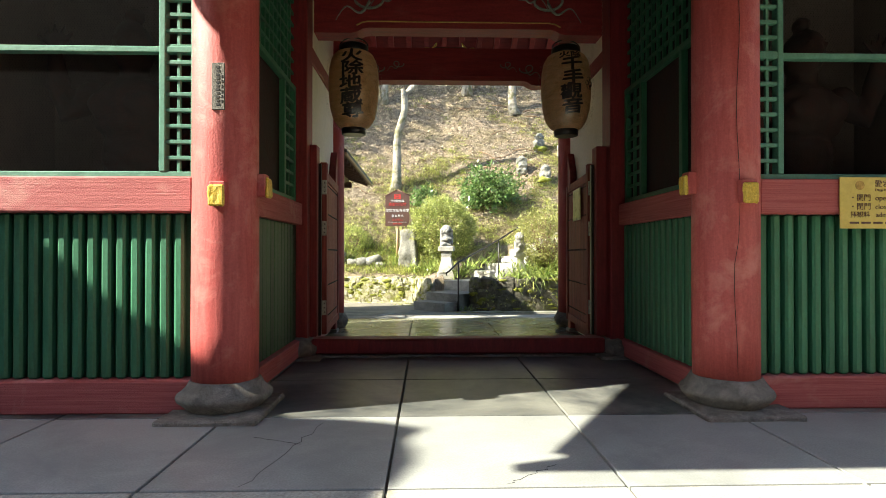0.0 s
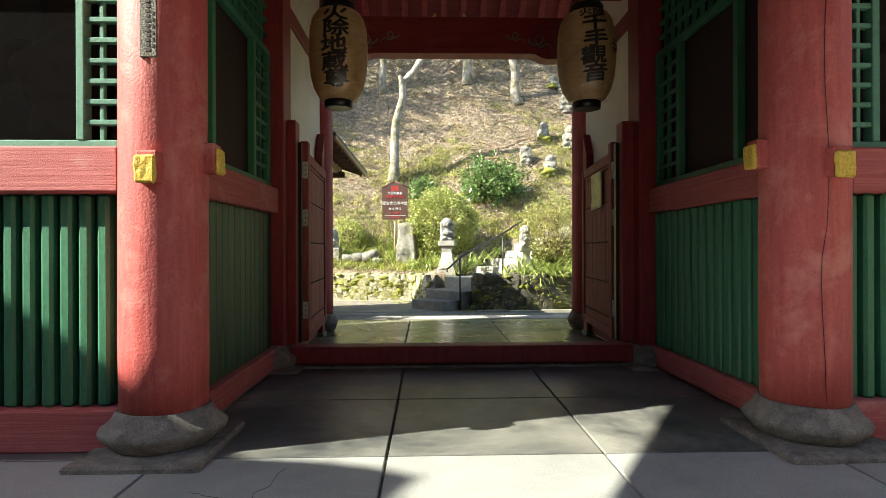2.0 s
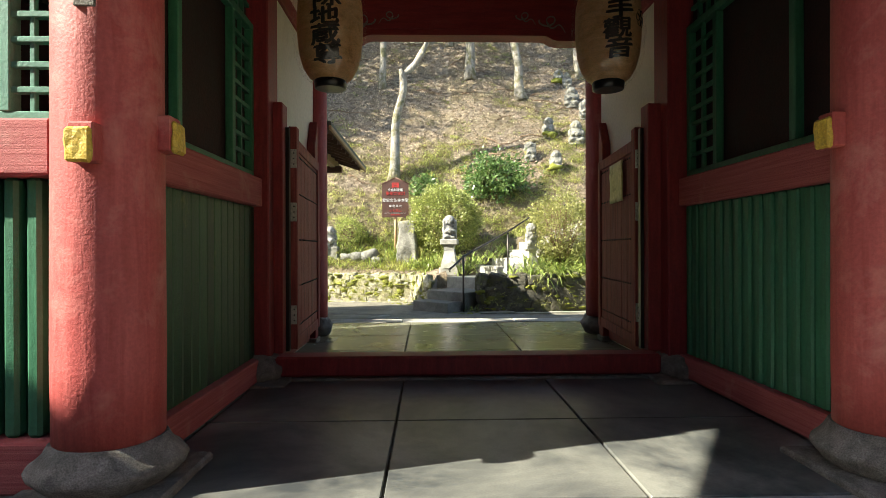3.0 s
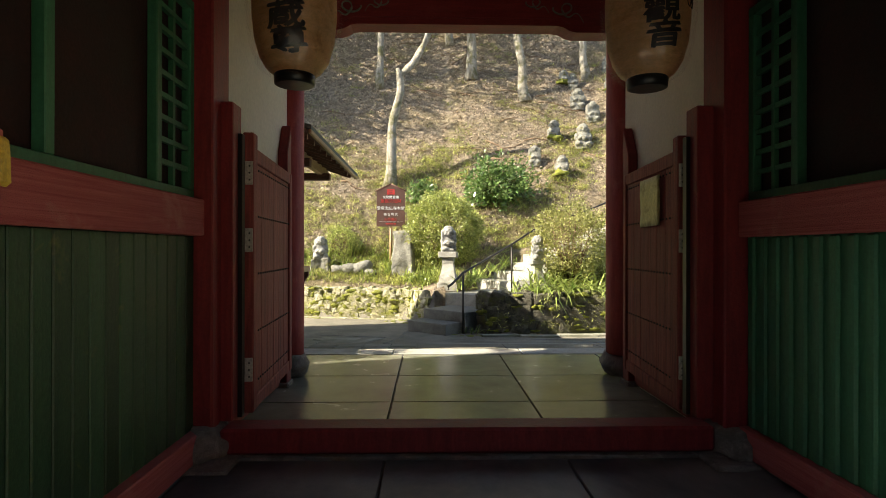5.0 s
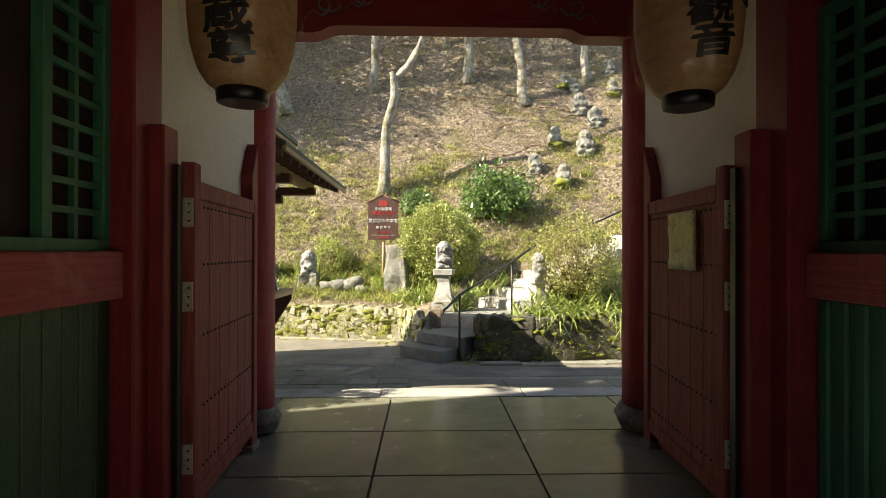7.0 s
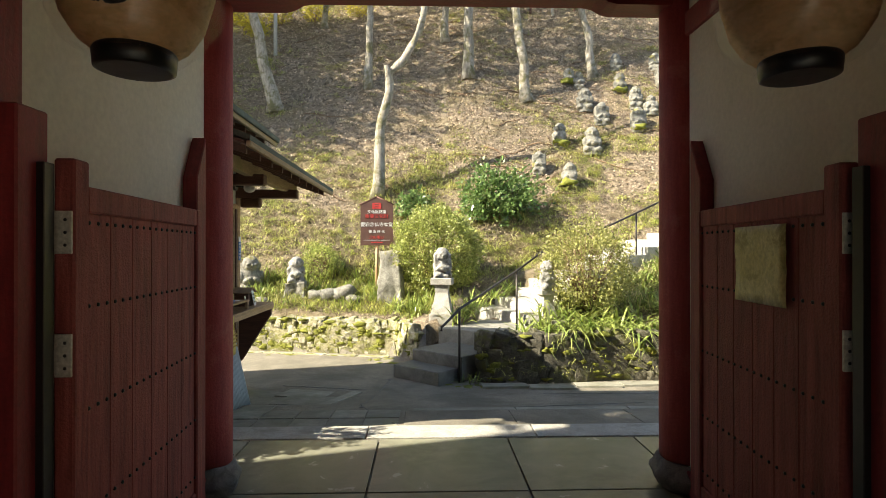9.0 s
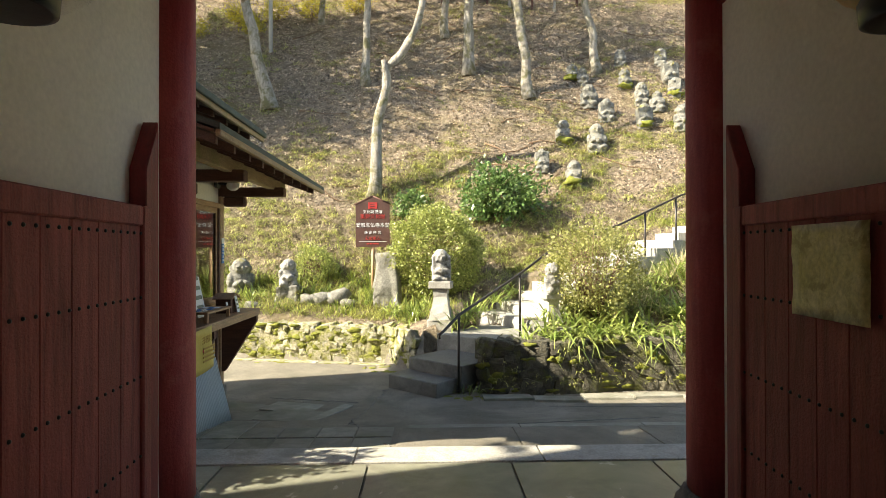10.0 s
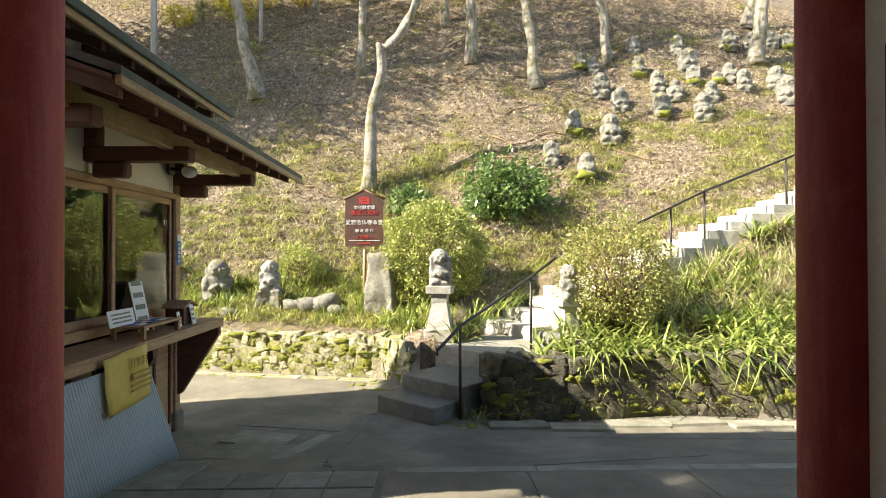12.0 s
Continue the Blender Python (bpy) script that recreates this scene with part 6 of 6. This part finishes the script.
tufts("slope_grass", BLADE, sow(17500, -17, 16, 17.6, 33, green_of), 20, (0.12, 0.36), (0.006, 0.012), (0.5, 0.98), (0.4, 1.0), 0.07, "yellow-green grass tufts scattered over the slope")
tufts("dry_grass", STRAW, sow(13000, -17, 16, 17.6, 33, lambda x, y: 0.25 + 0.5 * green_of(x, y)), 16, (0.12, 0.36), (0.005, 0.01), (0.6, 0.99), (0.4, 1.0), 0.09, "straw-coloured dry grass on the slope")
tufts("hanging_grass", BLADE, sow(2600, -9, 12, 18.0, 22.5, lambda x, y: min(1.0, 1.3 * green_of(x, y)) * 0.8), 28, (0.25, 0.55), (0.007, 0.013), (0.45, 0.95), (0.7, 1.3), 0.07, "long drooping grass clumps on the lower slope")
tufts("wall_top_grass", BLADE, [(x, wall_y(x) + 0.3 + 0.1 * math.sin(x * 7), 0.42) for x in np.arange(-7.0, 0.2, 0.07)], 9, (0.08, 0.26), (0.007, 0.014), (0.4, 0.95), (0.2, 0.9), 0.05, "grass fringe along the top of the rubble wall")
tufts("step_side_weeds", LILY, [(1.12, 13.98, -0.2), (1.2, 14.05, -0.18), (1.3, 14.0, -0.2)], 14, (0.15, 0.34), (0.012, 0.02), (0.4, 0.95), (0.3, 0.9), 0.07, "small green weeds beside the lowest steps")
tufts("wall_face_grass", BLADE, [(x, wall_y(x) - 0.01, z) for x, z in zip(gen.uniform(-5.5, 6.5, 260), gen.uniform(-0.15, 0.42, 260)) if not -0.1 < x < 1.4], 6, (0.05, 0.14), (0.006, 0.012), (0.5, 0.97), (0.5, 1.2), 0.03, "tiny ferns and grass rooted in the wall joints")
# fallen leaves
n = 190000
xs, ys = gen.uniform(-17, 16, n), gen.uniform(18.2, 33.5, n)
zs = np.array([hill(a, b) for a, b in zip(xs, ys)]) + 0.015
c = np.stack([xs, ys, zs], 1)
e1 = gen.normal(0, 1, (n, 3))
e1 /= np.linalg.norm(e1, axis=1)[:, None]
e2 = np.cross(e1, gen.normal(0, 1, (n, 3)))
e2 /= np.linalg.norm(e2, axis=1)[:, None]
sz = gen.uniform(0.014, 0.045, n)[:, None]
v = np.stack([c - e1 * sz, c + e2 * sz * 0.6, c + e1 * sz, c - e2 * sz * 0.6], 1).reshape(-1, 3)
tagged(cloud("fallen_leaves", LITTER, v.tolist(), [(4 * i, 4 * i + 1, 4 * i + 2, 4 * i + 3) for i in range(n)], "", ""), "dry brown fallen leaves strewn over the slope", "leaves", kind="stuff")

# strap-leaved plants on the beds
tufts("bed_strap_leaves", LILY, sow(420, 2.0, 9.5, 14.3, 17.6, lambda x, y: 0.9), 22, (0.45, 0.9), (0.026, 0.044), (0.45, 0.95), (0.35, 0.95), 0.07, "arching strap leaves spilling over the dark wall")
front = [(x, wall_y(x) + 0.33, 0.5) for x in np.arange(2.6, 9.0, 0.16)]
tufts("edge_strap_leaves", LILY, front, 22, (0.45, 0.95), (0.024, 0.042), (0.5, 0.97), (0.45, 1.1), 0.09, "long arching leaves hanging over the wall edge")
tufts("terrace_strap_leaves", LILY, [(0.05, 16.9, 0.6), (0.22, 16.75, 0.6), (0.4, 16.7, 0.6), (1.05, 15.9, 0.5), (1.2, 16.2, 0.55), (1.35, 16.5, 0.6), (1.6, 16.8, 0.7), (-0.1, 17.1, 0.62), (0.3, 16.5, 0.55), (2.0, 17.1, 0.85), (0.5, 16.9, 0.65), (2.3, 17.4, 1.0)], 44, (0.35, 0.7), (0.022, 0.036), (0.4, 0.97), (0.2, 0.8), 0.1, "bright green strap leaves around the pedestal")
tufts("shade_strap_leaves", LILY, sow(260, -5.5, 0.4, 17.3, 18.8, lambda x, y: 0.6 * (1 if y > 17.9 else 0.35)), 18, (0.25, 0.6), (0.018, 0.03), (0.4, 0.97), (0.1, 0.7), 0.06, "dark green strap leaves at the slope foot")
tufts("dry_bed_grass", STRAW, sow(520, 4.2, 11, 15.2, 18.0, lambda x, y: 0.85), 18, (0.35, 0.75), (0.007, 0.014), (0.4, 0.98), (0.1, 0.8), 0.08, "tangled straw-coloured grass beside the upper steps")
tufts("bed_grass", BLADE, sow(4200, -8, 1.2, 16.4, 18.6, lambda x, y: 0.85), 11, (0.08, 0.24), (0.008, 0.015), (0.4, 0.97), (0.1, 0.6), 0.06, "short bright grass on the planting bed")


def leaf_cloud(n, at, size, leaf, shape=2.2, hollow=0.55, lump=0.25, seed=0):
    """Leaves through the shell of an uneven mound."""
    g = np.random.default_rng(seed)
    d = g.normal(0, 1, (n, 3))
    d /= np.linalg.norm(d, axis=1)[:, None]
    rad = g.uniform(hollow, 1.0, n) ** 0.6
    lumps = np.array([1 + lump * noise.fractal(Vector(q) * 2.3 + Vector((seed, 0, 0)), 0.8, 2, 3) for q in d.tolist()])
    c = np.array(at) + d * (rad * lumps)[:, None] * np.array(size)
    c[:, 2] = np.maximum(c[:, 2], at[2] - size[2] * 0.9)
    e1 = d + g.normal(0, 0.8, (n, 3))
    e1 /= np.linalg.norm(e1, axis=1)[:, None]
    e2 = np.cross(e1, g.normal(0, 1, (n, 3)))
    e2 /= np.linalg.norm(e2, axis=1)[:, None]
    s = g.uniform(*leaf, n)[:, None]
    v = np.stack([c - e1 * s, c + e2 * s * 0.45, c + e1 * s, c - e2 * s * 0.45], 1).reshape(-1, 3)
    return v.tolist(), [(4 * i, 4 * i + 1, 4 * i + 2, 4 * i + 3) for i in range(n)]


def bush(name, x, y, z, w, d, h, n, leaf, material, label, stems=10, seed=0, hollow=0.55, lump=0.25):
    t = thing(name, (x, y, z), label, "bush")
    v, f = leaf_cloud(n, (0, 0, h * 0.52), (w / 2, d / 2, h * 0.5), leaf, hollow=hollow, lump=lump, seed=seed)
    ob = cloud("foliage", material, v, f, "", "", t)
    rr = random.Random(seed)
    bm = bmesh.new()
    for k in range(stems):
        a = rr.uniform(0, 6.28)
        q = rr.uniform(0.2, 0.9)
        tip = Vector((math.cos(a) * w * 0.45 * q, math.sin(a) * d * 0.45 * q, h * rr.uniform(0.6, 0.95)))
        b0 = Vector((rr.uniform(-0.08, 0.08), rr.uniform(-0.08, 0.08), -0.1))
        m1 = b0.lerp(tip, 0.5) + Vector((rr.uniform(-0.08, 0.08), rr.uniform(-0.08, 0.08), 0.05))
        tube(bm, [b0, m1, tip], [0.016, 0.01, 0.004], 5)
        for j in range(5):
            p = b0.lerp(tip, rr.uniform(0.4, 0.95))
            tube(bm, [p, p + Vector((rr.uniform(-1, 1), rr.uniform(-1, 1), rr.uniform(0, 1))) * 0.2], [0.006, 0.002], 4)
    part("branching", bm, TWIG, t, "thin brown branching stems")
    return t


bush("round_bush", 0.72, 17.65, 0.8, 2.05, 1.5, 2.0, 26000, (0.02, 0.04), BUSH_LEAF, "rounded yellow-green clipped bush behind the pedestal", 16, 3, 0.6, 0.22)
bush("azalea_bush", 3.42, 15.3, 0.6, 1.75, 1.5, 1.75, 15000, (0.018, 0.032), AZALEA_LEAF, "twiggy thin-leaved azalea beside the steps", 44, 5, 0.5, 0.3)
bush("broadleaf_bush", 2.35, 19.6, 2.4, 2.0, 1.4, 1.65, 3600, (0.05, 0.09), DARK_LEAF, "glossy broad-leaved evergreen bush on the slope", 14, 7, 0.25, 0.9)
bush("small_bush", 0.22, 19.9, 2.5, 0.95, 0.8, 0.95, 1500, (0.04, 0.07), DARK_LEAF, "small glossy evergreen shrub behind the sign", 8, 8, 0.4, 0.5)
bush("low_bush", -2.0, 18.6, 1.05, 0.95, 0.8, 1.0, 3200, (0.02, 0.035), BUSH_LEAF, "small light green bush behind the stone figure", 9, 9, 0.5, 0.35)
bush("low_bush", -5.6, 18.6, 1.0, 1.5, 1.2, 1.3, 3500, (0.03, 0.06), DARK_LEAF, "dark leafy bush at the foot of the slope", 9, 12, 0.5, 0.4)
for k, (x, y) in enumerate(((-8.5, 27.5), (-7.0, 28.5), (-5.6, 28.6), (-9.6, 25.0), (-4.2, 28.9), (-2.4, 29.3), (-6.3, 27.6))):
    bush("yellow_shrub", x, y, hill(x, y), 1.3, 1.0, 0.9, 900, (0.03, 0.06), YELLOW_LEAF, "bright yellow-leaved shrub high on the slope", 5, 30 + k, 0.3, 0.6)


# unseen evergreens added west of the slope to shade its upper half
def evergreen(x, y, tall, w, n, seed, label="tall unseen evergreen added to shade the slope", low=0.32):
    z = hill(x, y) - 0.2
    t = thing("evergreen_tree", (x, y, z), label, "tree", "evergreen trees")
    bm = bmesh.new()
    tube(bm, [(0, 0, 0), (0.1, 0, tall * 0.4), (0, 0.1, tall * 0.95)], [0.3, 0.2, 0.05], 12)
    part("trunk", bm, BARK, t)
    rr = random.Random(seed)
    for k in range(9):
        a, q = k * 2.4, rr.uniform(low + 0.06, 0.88)
        bm = bmesh.new()
        tube(bm, [(0, 0, tall * q), (math.cos(a) * w * 0.25, math.sin(a) * w * 0.25, tall * q + 0.5), (math.cos(a) * w * 0.45, math.sin(a) * w * 0.45, tall * q + 0.8)], [0.09, 0.06, 0.02], 6)
        part("limb", bm, BARK, t)
    v, f = leaf_cloud(n, (0, 0, tall * (1.04 + low) / 2), (w / 2, w / 2, tall * (1.04 - low) / 2), (0.1, 0.2), hollow=0.1, lump=0.7, seed=seed)
    cloud("crown", DARK_LEAF, v, f, "", "", t)
    return t


evergreen(-12.6, 21.6, 14.0, 5.0, 7000, 51)
evergreen(-14.0, 24.8, 15.0, 5.5, 7000, 52)
evergreen(-12.0, 23.6, 9.5, 4.0, 4000, 53)
# Out of view; crown height is set to end the sun patch on the right.
evergreen(-9.8, 7.5, 15.0, 2.5, 3000, 54, "unseen evergreen added beside the gate to shade the lane", 0.64)
# Hedge out of view, added to cut off the sun patch on the left.
for k in range(3):
    bush("garden_hedge", -3.3 - 0.9 * k, 10.05 - 0.15 * k, -0.05, 1.0, 0.9, 2.7 + 0.15 * k, 5000, (0.03, 0.06), DARK_LEAF, "unseen hedge added between the gate and the house to trim the sun patch", 10, 60 + k, 0.3, 0.3)
